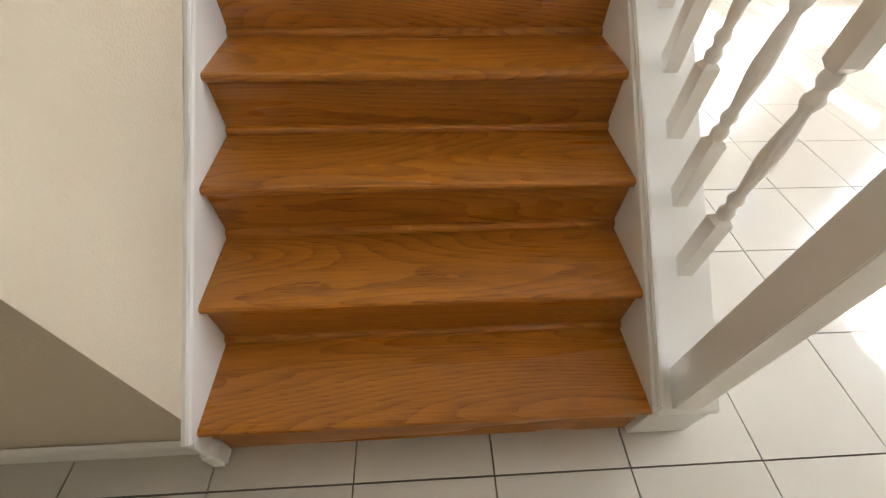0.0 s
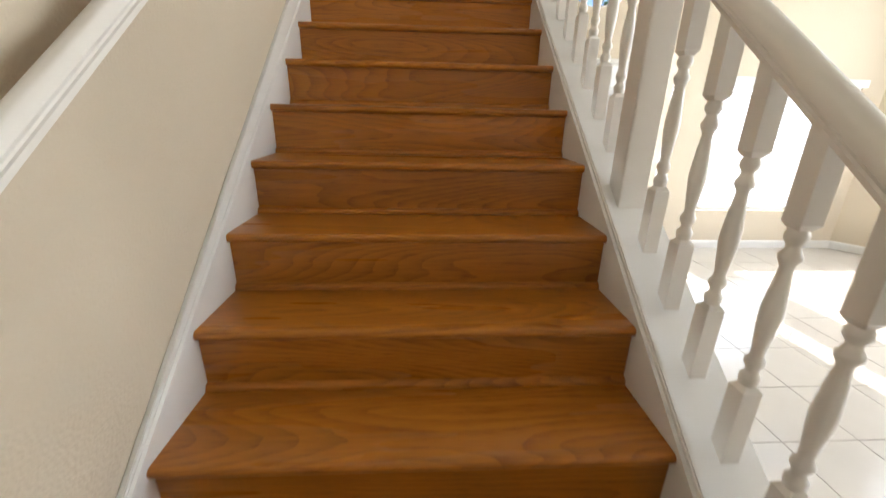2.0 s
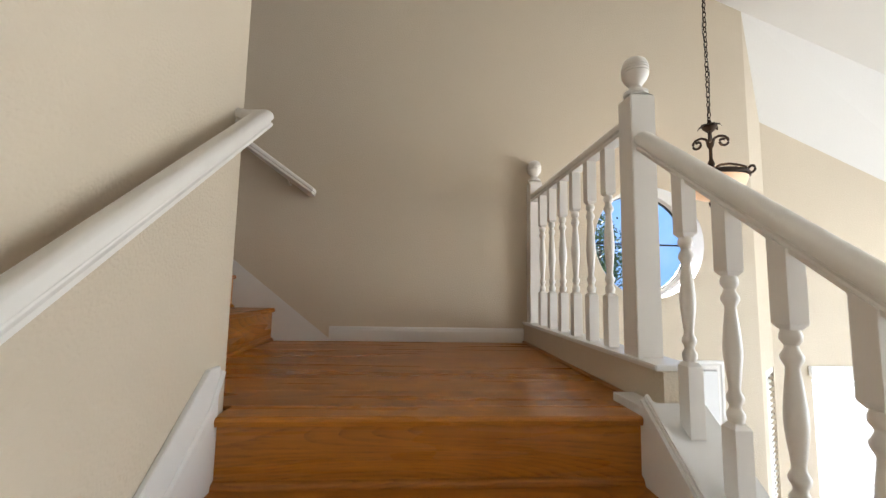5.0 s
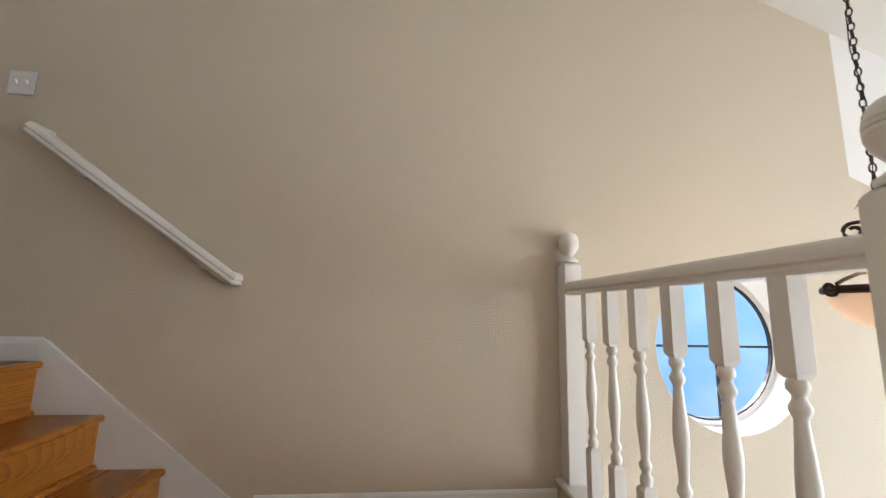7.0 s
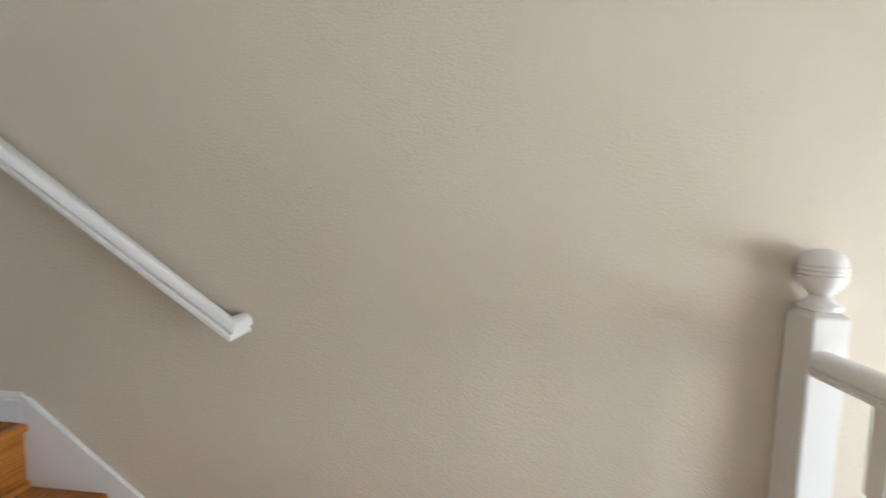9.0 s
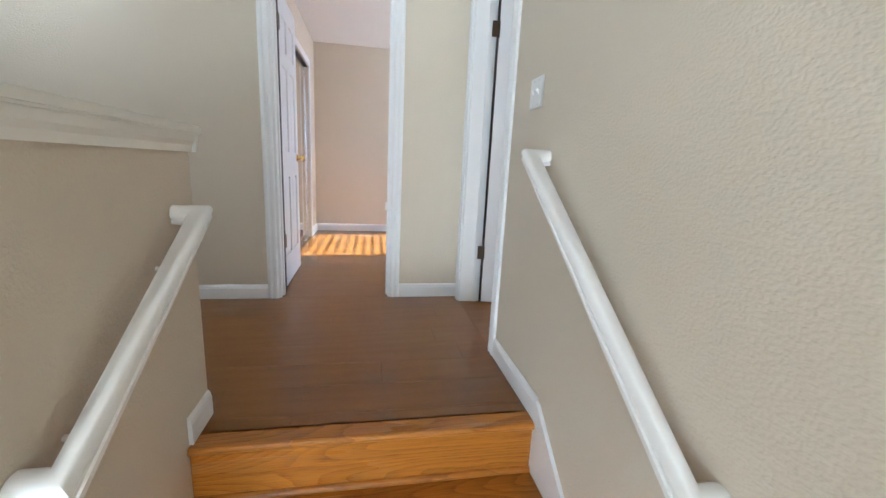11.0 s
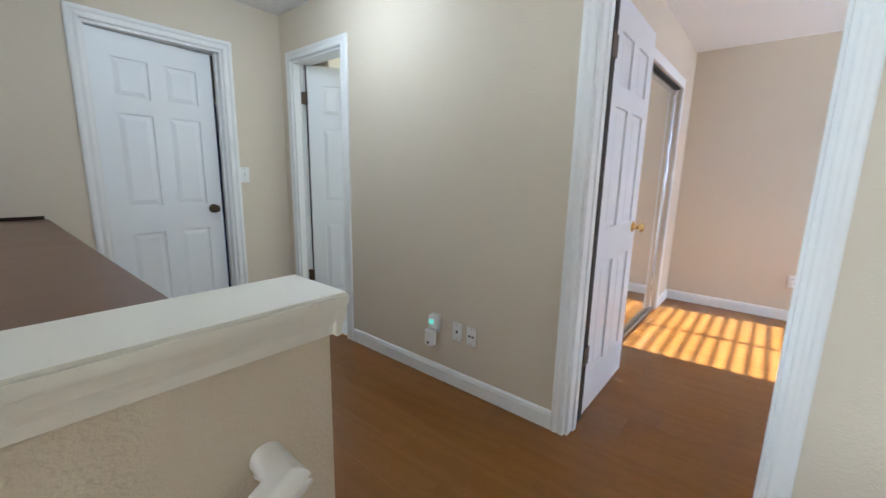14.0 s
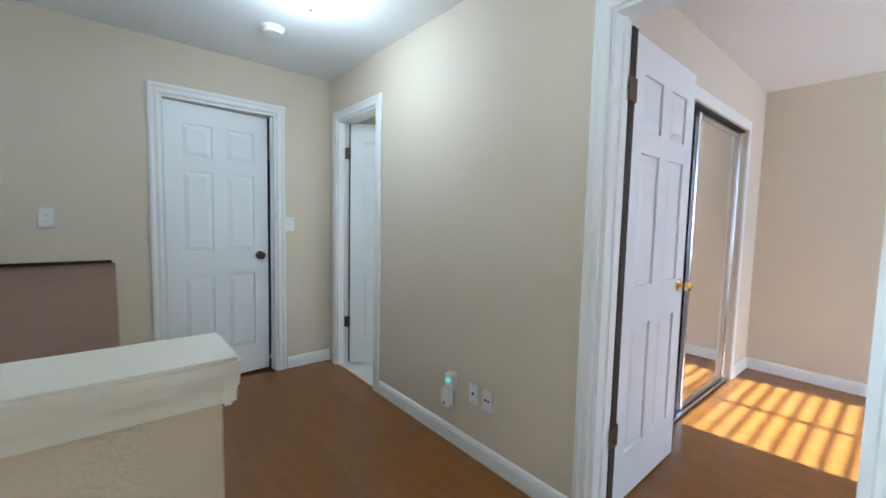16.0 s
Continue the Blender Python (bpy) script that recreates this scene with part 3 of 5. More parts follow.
sweep(bm, capp, [(-0.006, y_a, NOSE(y_a) + SK - 0.01), (-0.006, y_b - 0.05, NOSE(y_b - 0.05) + SK), (-0.006, y_b + 0.01, LAND + 0.12)], smooth=False)
setting("trim_skirt_wall_cap", bm, TRIM, "white rounded moulding on top of the stair skirt")

# closed stringer on the open side, carrying the balusters
SX0, SX1 = W + 0.001, 1.40
ST = 0.026
bm = bmesh.new()
yb = 2.73
prism(bm, [(0.0, 0.0), (yb, 0.0), (yb, NOSE(2.55) + ST), (2.55, NOSE(2.55) + ST), (0.0, NOSE(0.0) + ST - 0.04), (0.0, 0.10)], "x", SX0, SX1 - 0.012)
setting("trim_stringer", bm, TRIM, "white painted closed stringer below the balusters", 0.002)
bm = bmesh.new()
prism(bm, [(-0.006, NOSE(-0.006) + ST - 0.045), (2.56, NOSE(2.55) + ST - 0.002), (2.56, NOSE(2.55) + ST + 0.014), (-0.006, NOSE(-0.006) + ST - 0.030)], "x", SX0 + 0.0165, SX1)
setting("trim_stringer_cap", bm, TRIM, "white cap board on the stair stringer", 0.004)
bm = bmesh.new()
prism(bm, [(0.0, NOSE(0.0) + ST - 0.06), (2.548, NOSE(2.548) + ST - 0.03), (2.548, NOSE(2.548) + 0.070), (0.0, NOSE(0.0) + 0.045)], "x", SX0 - 0.0005, SX0 + 0.017)
setting("trim_stringer_lip", bm, TRIM, "white raised inner edge of the stair stringer", 0.004)
bm = bmesh.new()
sweep(bm, [(-0.006, -0.006), (0.006, -0.006), (0.007, 0.0), (0.005, 0.006), (-0.006, 0.006)], [(SX0 - 0.004, 0.0, NOSE(0.0) + 0.018), (SX0 - 0.004, 2.55, NOSE(2.55) + 0.046)], smooth=False)
setting("trim_stringer_bead", bm, TRIM, "white bead moulding below the stringer cap")
# curb along the landing's open side
bm = bmesh.new()
box(bm, 1.276, SX1 - 0.012, 2.56, Y1 - 0.001, LAND - 0.35, LAND + 0.125)
box(bm, 1.276, SX1 - 0.012, 2.731, Y1 - 0.001, -0.012, LAND - 0.35)
setting("wall_landing_curb", bm, PAINT, "cream plaster curb along the open side of the landing")
bm = bmesh.new()
box(bm, 1.262, SX1, 2.575, Y1 - 0.001, LAND + 0.125, LAND + 0.142)
setting("trim_landing_curb_cap", bm, TRIM, "white cap board on the landing curb", 0.004)
bm = bmesh.new()
box(bm, 1.258, 1.276, 2.56, Y1 - 0.001, LAND, LAND + 0.016)
setting("trim_landing_quarter", bm, OAK_Y, "oak quarter round along the landing curb", 0.005)

# ---- newels, balusters and rails ----
NX = 1.308
FIN = [(0.040, 0.0), (0.043, 0.004), (0.043, 0.012), (0.034, 0.017), (0.024, 0.027), (0.021, 0.036), (0.029, 0.046), (0.040, 0.060), (0.0465, 0.078),
       (0.0470, 0.0835), (0.0435, 0.0855), (0.0475, 0.0875), (0.0475, 0.0945), (0.0440, 0.0965), (0.0475, 0.0985), (0.0470, 0.1055), (0.0435, 0.1075), (0.0460, 0.1095),
       (0.044, 0.120), (0.038, 0.133), (0.028, 0.142), (0.014, 0.147), (0.002, 0.148)]


def newel(x, y, z0, z1, half=0.045, cut=None):
    nw = thing("newel_post", "white painted square newel post with a turned ball finial", "newel post", "newels of the stair rail", (x, y, z0))
    bm = bmesh.new()
    h = z1 - z0
    box(bm, -half, half, -half, half if cut is None else cut, -0.06, h - 0.014)
    prismtop = h - 0.014
    hexa(bm, [(-half, -half, prismtop), (half, -half, prismtop), (half, half if cut is None else cut, prismtop), (-half, half if cut is None else cut, prismtop),
              (-half + 0.016, -half + 0.016, h), (half - 0.016, -half + 0.016, h), (half - 0.016, (half if cut is None else cut) - 0.012, h), (-half + 0.016, (half if cut is None else cut) - 0.012, h)])
    part("post", bm, RAIL, nw, bevel=0.003)
    bm = bmesh.new()
    lathe(bm, [(r, h + z) for r, z in FIN], seg=28)
    part("finial", bm, RAIL, nw)
    return nw


RAILTOP = lambda y: 3.02 + (y - 2.68) * SL    # top of the sloped rail
newel(NX, 0.050, NOSE(0.0) + ST - 0.02, RAILTOP(0.050) + 0.06)
newel(NX, 1.398, NOSE(1.35) + ST, 2.112)
newel(NX + 0.018, 2.748, LAND + 0.10, 3.182)
newel(NX + 0.028, Y1 - 0.048, LAND + 0.142, 3.21, 0.042, cut=0.047)

half = [(0.027, -0.031), (0.029, -0.021), (0.0245, -0.017), (0.0245, -0.012), (0.0335, -0.006), (0.0345, 0.004), (0.0325, 0.015), (0.027, 0.024), (0.017, 0.0305), (0.006, 0.033)]
RP = half + [(-u, v) for u, v in half[::-1]]
RP = RP[::-1]


WRP = [(u * 0.80, v * 0.84) for u, v in RP]
BRP = [(u * 0.95, v * 0.95) for u, v in RP]


def hand_rail(name, points, label, mat=RAIL):
    bm = bmesh.new()
    sweep(bm, BRP, points)
    me_ob = part(name, bm, mat)
    return tagged(me_ob, label, "handrail")


for a, b in ((0.094, 1.354), (1.442, 2.704)):
    hand_rail("banister_rail", [(NX, a, RAILTOP(a) - 0.040), (NX + (0.014 if b > 2 else 0), b, RAILTOP(b) - 0.040)], "white painted banister rail sloping over the turned balusters")
hand_rail("banister_rail", [(NX + 0.016, 2.792, 3.086), (NX + 0.016, Y1 - 0.09, 3.086)], "white painted level banister rail along the landing")


def baluster_thing(h, slope):
    """Turned baluster of height h with square blocks; its foot and head are cut to the slope."""
    b = thing("baluster", "white painted turned wooden baluster with square ends", "baluster", "balusters of the stair rail")
    s, c = 0.0215, 0.012
    zb, zt = min(0.215, h * 0.26), h - min(0.20, h * 0.25)
    low = lambda y: y * slope - 0.003
    high = lambda y: h + y * slope + 0.004

    def square(r, z):
        return [(-r, -r, z(-r)), (r, -r, z(-r)), (r, r, z(r)), (-r, r, z(r))]
    bm = bmesh.new()
    hexa(bm, square(s, low) + square(s, lambda y: zb - c))
    hexa(bm, square(s, lambda y: zb - c) + square(s * 0.6, lambda y: zb))
    part("foot_block", bm, RAIL, b)
    bm = bmesh.new()
    hexa(bm, square(s * 0.6, lambda y: zt) + square(s, lambda y: zt + c))
    hexa(bm, square(s, lambda y: zt + c) + square(s, high))
    part("head_block", bm, RAIL, b)
    bm = bmesh.new()
    m = zt - zb
    turned = [(0.016, 0.0), (0.019, 0.012), (0.0195, 0.022), (0.013, 0.032), (0.0125, 0.040), (0.0185, 0.052), (0.019, 0.060), (0.0125, 0.074), (0.0125, 0.085),
              (0.0165, m * 0.34), (0.0205, m * 0.45), (0.0205, m * 0.52), (0.0165, m * 0.66), (0.0125, m - 0.085), (0.012, m - 0.075), (0.0195, m - 0.060), (0.020, m - 0.052), (0.013, m - 0.038),
              (0.0125, m - 0.031), (0.0195, m - 0.020), (0.0195, m - 0.010), (0.016, m)]
    lathe(bm, [(r, zb + z) for r, z in turned], seg=18)
    part("turned_shaft", bm, RAIL, b)
    return b


STT = lambda y: NOSE(y) + ST + 0.013
sloped = baluster_thing(RAILTOP(1.0) - 0.070 - STT(1.0), SL)
ys = [0.297 + 0.1525 * k for k in range(7)] + [1.566 + 0.1525 * k for k in range(7)]
sloped.location = (NX - 0.004, ys[0], STT(ys[0]))
for y in ys[1:]:
    copy_thing(sloped, pose(NX - 0.004, y, STT(y)))
level = baluster_thing(3.058 - (LAND + 0.142), 0)
ys = [2.792 + (Y1 - 0.09 - 2.792) * (k + 1) / 7 for k in range(6)]
level.location = (NX + 0.014, ys[0], LAND + 0.142)
for y in ys[1:]:
    copy_thing(level, pose(NX + 0.014, y, LAND + 0.142))

# wall handrails with returns to the wall


def wall_rail(points, brackets, label, nrm):
    hr = thing("handrail", label, "handrail", "wall handrails")
    bm = bmesh.new()
    sweep(bm, WRP, points)
    part("rail", bm, RAIL, hr)
    for p in brackets:
        bm = bmesh.new()
        p, k = Vector(p), Vector(nrm)
        tube(bm, [p + k * 0.001 + Vector((0, 0, -0.055)), p + k * 0.030 + Vector((0, 0, -0.060)), p + k * 0.050 + Vector((0, 0, -0.045)), p + k * 0.055 + Vector((0, 0, -0.026))], 0.007, 8)
        part("bracket", bm, RAIL, hr)
    return hr


HR1 = lambda y: 1.107 + 0.767 * (y - 0.148) - 0.018
wall_rail([(-0.015, 0.190, HR1(0.190)), (0.052, 0.190, HR1(0.190)), (0.052, 2.600, HR1(2.600)), (-0.015, 2.600, HR1(2.600))],
          [(-0.015, 0.5, HR1(0.5)), (-0.015, 1.4, HR1(1.4)), (-0.015, 2.3, HR1(2.3))], "white painted wall handrail climbing the lower flight", (1, 0, 0))
HRY = Y1 - 0.068
wall_rail([(-0.185, Y1 - 0.001, 3.092), (-0.185, HRY, 3.092), (-1.048, HRY, 3.708), (-1.048, Y1 - 0.001, 3.708)],
          [(-0.33, Y1, 3.195), (-0.88, Y1, 3.588)], "white painted wall handrail beside the upper flight", (0, -1, 0))
PYR = YP + 0.072
wall_rail([(-0.35, YP + 0.001, 3.105), (-0.35, PYR, 3.105), (-0.968, PYR, 3.484), (-0.968, YP + 0.001, 3.484)],
          [(-0.46, YP, 3.173), (-0.84, YP, 3.406)], "white painted handrail on the half wall", (0, 1, 0))

# skirts and baseboards
BBP = [(0.0, 0.0), (0.013, 0.0), (0.013, 0.070), (0.010, 0.079), (0.010, 0.084), (0.004, 0.094), (0.0, 0.096)]


def baseboard(p, q, z, side, label="white painted baseboard"):
    """Along p to q in plan; side: the plan direction into the room."""
    bm = bmesh.new()
    p, q, s = Vector((*p, z)), Vector((*q, z)), Vector((*side, 0))
    a = [bm.verts.new(p + s * (u + 0.001) + Vector((0, 0, v + 0.001))) for u, v in BBP]
    b = [bm.verts.new(q + s * (u + 0.001) + Vector((0, 0, v + 0.001))) for u, v in BBP]
    k = len(BBP)
    for i in range(k):
        bm.faces.new([a[i], a[(i + 1) % k], b[(i + 1) % k], b[i]])
    bm.faces.new(a[::-1])
    bm.faces.new(b)
    return setting("baseboard", bm, TRIM, label)


baseboard((-0.03, Y1), (1.27, Y1), LAND, (0, -1))
baseboard((-0.93, Y1), (-1.455, Y1), HALL, (0, -1))
baseboard((XH, 1.235), (XH, 2.786), HALL, (1, 0))
baseboard((XH, 3.667), (XH, Y1), HALL, (1, 0))
baseboard((XH, Y0), (-2.04, Y0), HALL, (0, 1))
baseboard((-1.18, Y0), (-0.92, Y0), HALL, (0, 1))
baseboard((-5.27, CW), (-5.27, 5.72), HALL, (1, 0))
baseboard((-5.256, CW), (-4.842, CW), HALL, (0, 1))
baseboard((-2.9, 0.018), (-0.02, 0.018), 0.0, (0, -1))
bm = bmesh.new()
box(bm, -0.028, 0.018, -0.034, 0.019, 0.001, 0.098)
setting("trim_baseboard_end", bm, TRIM, "white baseboard end block beside the first step", 0.008)
baseboard((3.38, BY), (5.6, BY), 0.0, (0, -1))
baseboard((5.60, BY), (6.05, 3.9), 0.0, (-0.756, -0.654))
baseboard((PX, YP - 0.13), (PX, YP), HALL, (-1, 0))
baseboard((PX, YP), (-0.93, YP), HALL, (0, 1))
# sloped skirt on the landing wall
bm = bmesh.new()
prism(bm, [(-0.03, LAND), (-0.93, LAND), (-0.93, HALL + 0.085), (-0.905, HALL + 0.083), (-0.14, LAND + 0.095), (-0.04, LAND + 0.006)], "y", Y1 - 0.0145, Y1 - 0.001)
setting("trim_skirt_upper", bm, TRIM, "white painted skirt board beside the upper steps", 0.002)
bm = bmesh.new()
sweep(bm, [(-0.004, -0.010), (0.007, -0.008), (0.007, 0.004), (-0.004, 0.006)], [(-0.015, Y1 - 0.012, LAND + 0.002), (-0.925, Y1 - 0.012, HALL + 0.088)], smooth=False)
setting("trim_skirt_upper_cap", bm, TRIM, "white moulding on the upper skirt board")

# ---- doors ----
CAS = [(0.0, 0.0), (0.066, 0.0), (0.066, 0.010), (0.058, 0.016), (0.044, 0.017), (0.036, 0.012), (0.026, 0.012), (0.018, 0.016), (0.006, 0.016), (0.0, 0.011)]


def casing(name, origin, along, out, width, height, label):
    """Moulded trim round a doorway: origin at its lower corner, along and out in plan."""
    o, a, n, up = Vector(origin), Vector((*along, 0)), Vector((*out, 0)), Vector((0, 0, 1))
    bm = bmesh.new()
    corners = [(o, -a), (o + up * height, (-a + up)), (o + a * width + up * height, (a + up)), (o + a * width, a)]
    rings = [[bm.verts.new(c + d * u + n * (v + 0.001)) for u, v in CAS] for c, d in corners]
    k = len(CAS)
    for r0, r1 in zip(rings, rings[1:]):
        for i in range(k):
            bm.faces.new([r0[i], r0[(i + 1) % k], r1[(i + 1) % k], r1[i]])
    bm.faces.new(rings[0])
    bm.faces.new(rings[-1])
    return setting(name, bm, TRIM, label)


def jamb(origin, along, depth_dir, width, height, depth):
    """Frame lining a doorway, with its stop."""
    o, a, d, up = Vector(origin), Vector((*along, 0)), Vector((*depth_dir, 0)), Vector((0, 0, 1))
    bm = bmesh.new()

    def slab(p, u, v, w):
        q = [p, p + u, p + u + v, p + v]
        hexa(bm, [*q, *[c + w for c in q]])
    th = 0.016
    slab(o, a * th, d * depth, up * height)
    slab(o + a * (width - th), a * th, d * depth, up * height)
    slab(o + up * (height - th) + a * th, a * (width - 2 * th), d * depth, up * th)
    m = depth * 0.45
    slab(o + a * th + d * m, a * 0.010, d * 0.03, up * (height - th))
    slab(o + a * (width - th - 0.010) + d * m, a * 0.010, d * 0.03, up * (height - th))
    return setting("trim_door_jamb", bm, TRIM, "white painted door jamb")


def panel_door(name, label, w, h, knob, hinges=True, hinge_mat=ANTIQUE, gap_strip=0.0, on_jamb=False):
    """Six-panel door leaf: hinge edge at x = 0, bottom at z = 0, thickness along y from 0 to 0.035."""
    d = thing(name, label, "door")
    st, mid = 0.105, 0.095
    pw = (w - 2 * st - mid) / 2
    rows = [(0.22, 0.80), (0.98, 1.56), (1.66, h - 0.12)]
    rows = [(a * h / 2.03, b * h / 2.03) for a, b in rows]
    bm = bmesh.new()
    box(bm, 0.004, w - 0.004, 0.011, 0.024, 0.004, h - 0.004)
    for x0, x1 in ((0, st), (st + pw, st + pw + mid), (w - st, w)):
        box(bm, x0, x1, 0.0, 0.035, 0.0, h)
    zs = [0.0] + [z for r in rows for z in r] + [h]
    for z0, z1 in zip(zs[0::2], zs[1::2]):
        for x0 in (st, st + pw + mid):
            box(bm, x0, x0 + pw, 0.0, 0.035, z0, z1)
    part("leaf", bm, DOOR, d)
    for x0 in (st, st + pw + mid):
        for z0, z1 in rows:
            bm = bmesh.new()
            g, s = 0.010, 0.028
            q0 = [(x0 + g, z0 + g), (x0 + pw - g, z0 + g), (x0 + pw - g, z1 - g), (x0 + g, z1 - g)]
            q1 = [(x0 + g + s, z0 + g + s), (x0 + pw - g - s, z0 + g + s), (x0 + pw - g - s, z1 - g - s), (x0 + g + s, z1 - g - s)]
            rings = [[bm.verts.new((x, y, z)) for x, z in q] for q, y in ((q1, 0.0025), (q0, 0.0095), (q0, 0.0255), (q1, 0.0325))]
            for r0, r1 in zip(rings, rings[1:]):
                for i in range(4):
                    bm.faces.new([r0[i], r0[(i + 1) % 4], r1[(i + 1) % 4], r1[i]])
            bm.faces.new(rings[0])
            bm.faces.new(rings[-1][::-1])
            part("panel", bm, DOOR, d)
    kx = w - 0.065
    for sgn, y in ((-1, 0.0), (1, 0.035)):
        bm = bmesh.new()
        prof = [(0.032, 0.0), (0.033, 0.004), (0.026, 0.008), (0.012, 0.012), (0.010, 0.026), (0.018, 0.034), (0.026, 0.044), (0.027, 0.054), (0.022, 0.062), (0.010, 0.066)]
        lathe(bm, prof, seg=20)
        ob = part("knob", bm, knob, d, "round door knob")
        ob.matrix_local = Matrix.Translation((kx, y, 0.93)) @ Matrix.Rotation(math.pi / 2 * (-sgn), 4, "X")
    for z in (0.352, 1.765) if hinges else ():
        bm = bmesh.new()
        if on_jamb:
            box(bm, -0.073, -0.0385, -0.0175, -0.0145, z - 0.046, z + 0.046)
            box(bm, -0.040, -0.003, -0.0175, -0.0145, z - 0.046, z + 0.046)
        else:
            box(bm, -0.046, -0.003, -0.0015, 0.0015, z - 0.046, z + 0.046)
        box(bm, -0.0025, -0.0005, 0.0, 0.032, z - 0.046, z + 0.046)
        lathe(bm, [(0.006, z - 0.050), (0.007, z - 0.046), (0.007, z + 0.046), (0.006, z + 0.050)], -0.004, -0.004, 10)
        part("hinge", bm, hinge_mat, d, "brown metal hinge")
    # added dark strip: paints the shade between jamb and leaf
    if gap_strip:
        bm = bmesh.new()
        box(bm, -gap_strip, -0.0005, *((-0.0085, 0.004) if on_jamb else (0.004, 0.012)), 0.0, h)
        part("hinge_gap_shade", bm, GAP_SHADE, d, "dark strip that paints the shade in the hinge gap")
    return d


# bedroom doorway and open door
casing("trim_casing_bedroom", (XH, BR[0], HALL), (0, 1), (1, 0), BR[1] - BR[0], 2.045, "white moulded door casing of the bedroom")
jamb((XH, BR[0], HALL), (0, 1), (-1, 0), BR[1] - BR[0], 2.045, T)
d = panel_door("door_bedroom", "white six-panel bedroom door standing open", 0.700, 2.005, BRASS, gap_strip=0.048, on_jamb=True)
d.matrix_world = Matrix.Translation((XH - 0.172, BR[0] + 0.010, HALL + 0.014)) @ Matrix.Rotation(radians(180.8), 4, "Z")
# bath doorway and open door
casing("trim_casing_bath", (XH, BD[0], HALL), (0, 1), (1, 0), BD[1] - BD[0], 2.045, "white moulded door casing of the bathroom")
jamb((XH, BD[0], HALL), (0, 1), (-1, 0), BD[1] - BD[0], 2.045, T)
d = panel_door("door_bathroom", "white six-panel bathroom door standing open", 0.60, 2.005, BRASS, gap_strip=0.013)
d.matrix_world = Matrix.Translation((XH - 0.098, BD[0] + 0.022, HALL + 0.012)) @ Matrix.Rotation(radians(180 - 38), 4, "Z") @ Matrix.Translation((0.014, -0.037, 0.008))
# closed door in the south wall, a finger's breadth ajar
casing("trim_casing_south", (MD[0], Y0, HALL), (1, 0), (0, 1), MD[1] - MD[0], 2.045, "white moulded door casing")
jamb((MD[0], Y0, HALL), (1, 0), (0, -1), MD[1] - MD[0], 2.045, T)
d = panel_door("door_south", "white six-panel door standing slightly ajar", 0.685, 2.010, ANTIQUE, False)
d.matrix_world = Matrix.Translation((MD[1] - 0.020, Y0 - 0.052, HALL + 0.012)) @ Matrix.Rotation(radians(180 + 5.0), 4, "Z") @ Matrix.Translation((0, -0.018, 0))
# doorway beside the upper handrail, its door folded back
ND = (-2.30, -1.52)
casing("trim_casing_north", (ND[0], Y1, HALL), (1, 0), (0, -1), ND[1] - ND[0], 2.045, "white moulded door casing beside the stairs")
jamb((ND[0], Y1, HALL), (1, 0), (0, 1), ND[1] - ND[0], 2.045, 0.20)
d = panel_door("door_north", "white six-panel door standing wide open", 0.735, 2.005, BRASS, gap_strip=0.016)
d.matrix_world = Matrix.Translation((ND[0] + 0.022, Y1 + 0.135, HALL + 0.012)) @ Matrix.Rotation(radians(82), 4, "Z") @ Matrix.Translation((0.016, -0.037, 0))
# front door below the round window
casing("trim_casing_front", (1.72, Y1, 0.0), (1, 0), (0, -1), 0.90, 1.93, "white casing of the front door")
fd = panel_door("door_front", "white panelled front door, closed", 0.89, 1.925, BRASS, False)
fd.matrix_world = Matrix.Translation((1.725, Y1 - 0.0375, 0.002))

# blue cloth seen through the gap of the south door
bm = bmesh.new()
fold = [(-2.19 + 0.01 * i, Y0 - 0.40 + 0.022 * math.sin(1.1 * i) + 0.008 * math.sin(0.37 * i)) for i in range(33)]
prism(bm, fold + [(x, y + 0.006) for x, y in fold[::-1]], "z", HALL, HALL + 1.74)
for f in bm.faces:
    f.smooth = len(f.verts) == 4
tagged(part("curtain", bm, BLUE), "blue cloth hanging behind the ajar door", "curtain")

# ---- mirrored closet ----
closet = thing("mirror_closet_door", "aluminium-framed sliding mirror door of the closet", "closet door")
MZ = HALL + 1.985
for x0, x1, y in ((-4.77, -3.84, CW - 0.045), (-4.74, -3.78, CW - 0.085)):
    bm = bmesh.new()
    box(bm, x0 + 0.03, x1 - 0.03, y - 0.004, y + 0.004, HALL + 0.05, MZ - 0.04)
    part("mirror", bm, MIRROR, closet, "silvered mirror pane")
    for a, b in ((x0, x0 + 0.032), (x1 - 0.032, x1)):
        bm = bmesh.new()
        prism(bm, [(a, y - 0.010), (b, y - 0.010), (b, y + 0.010), (b - 0.008, y + 0.014), (b - 0.014, y + 0.008), (a + 0.014, y + 0.008), (a + 0.008, y + 0.014), (a, y + 0.010)], "z", HALL + 0.02, MZ - 0.01)
        part("stile", bm, CHROME, closet)
    for z0, z1 in ((HALL + 0.02, HALL + 0.06), (MZ - 0.05, MZ - 0.01)):
        bm = bmesh.new()
        box(bm, x0 + 0.032, x1 - 0.032, y - 0.010, y + 0.010, z0, z1)
        part("mirror_rail", bm, CHROME, closet)
bm = bmesh.new()
box(bm, -4.779, -3.001, CW - 0.115, CW - 0.005, HALL + 0.001, HALL + 0.010)
for y in (CW - 0.110, CW - 0.066, CW - 0.012):
    box(bm, -4.779, -3.001, y - 0.004, y + 0.004, HALL + 0.010, HALL + 0.019)
part("floor_track", bm, CHROME, closet)
bm = bmesh.new()
box(bm, -4.779, -3.001, CW - 0.115, CW - 0.010, MZ, HALL + 1.9995)
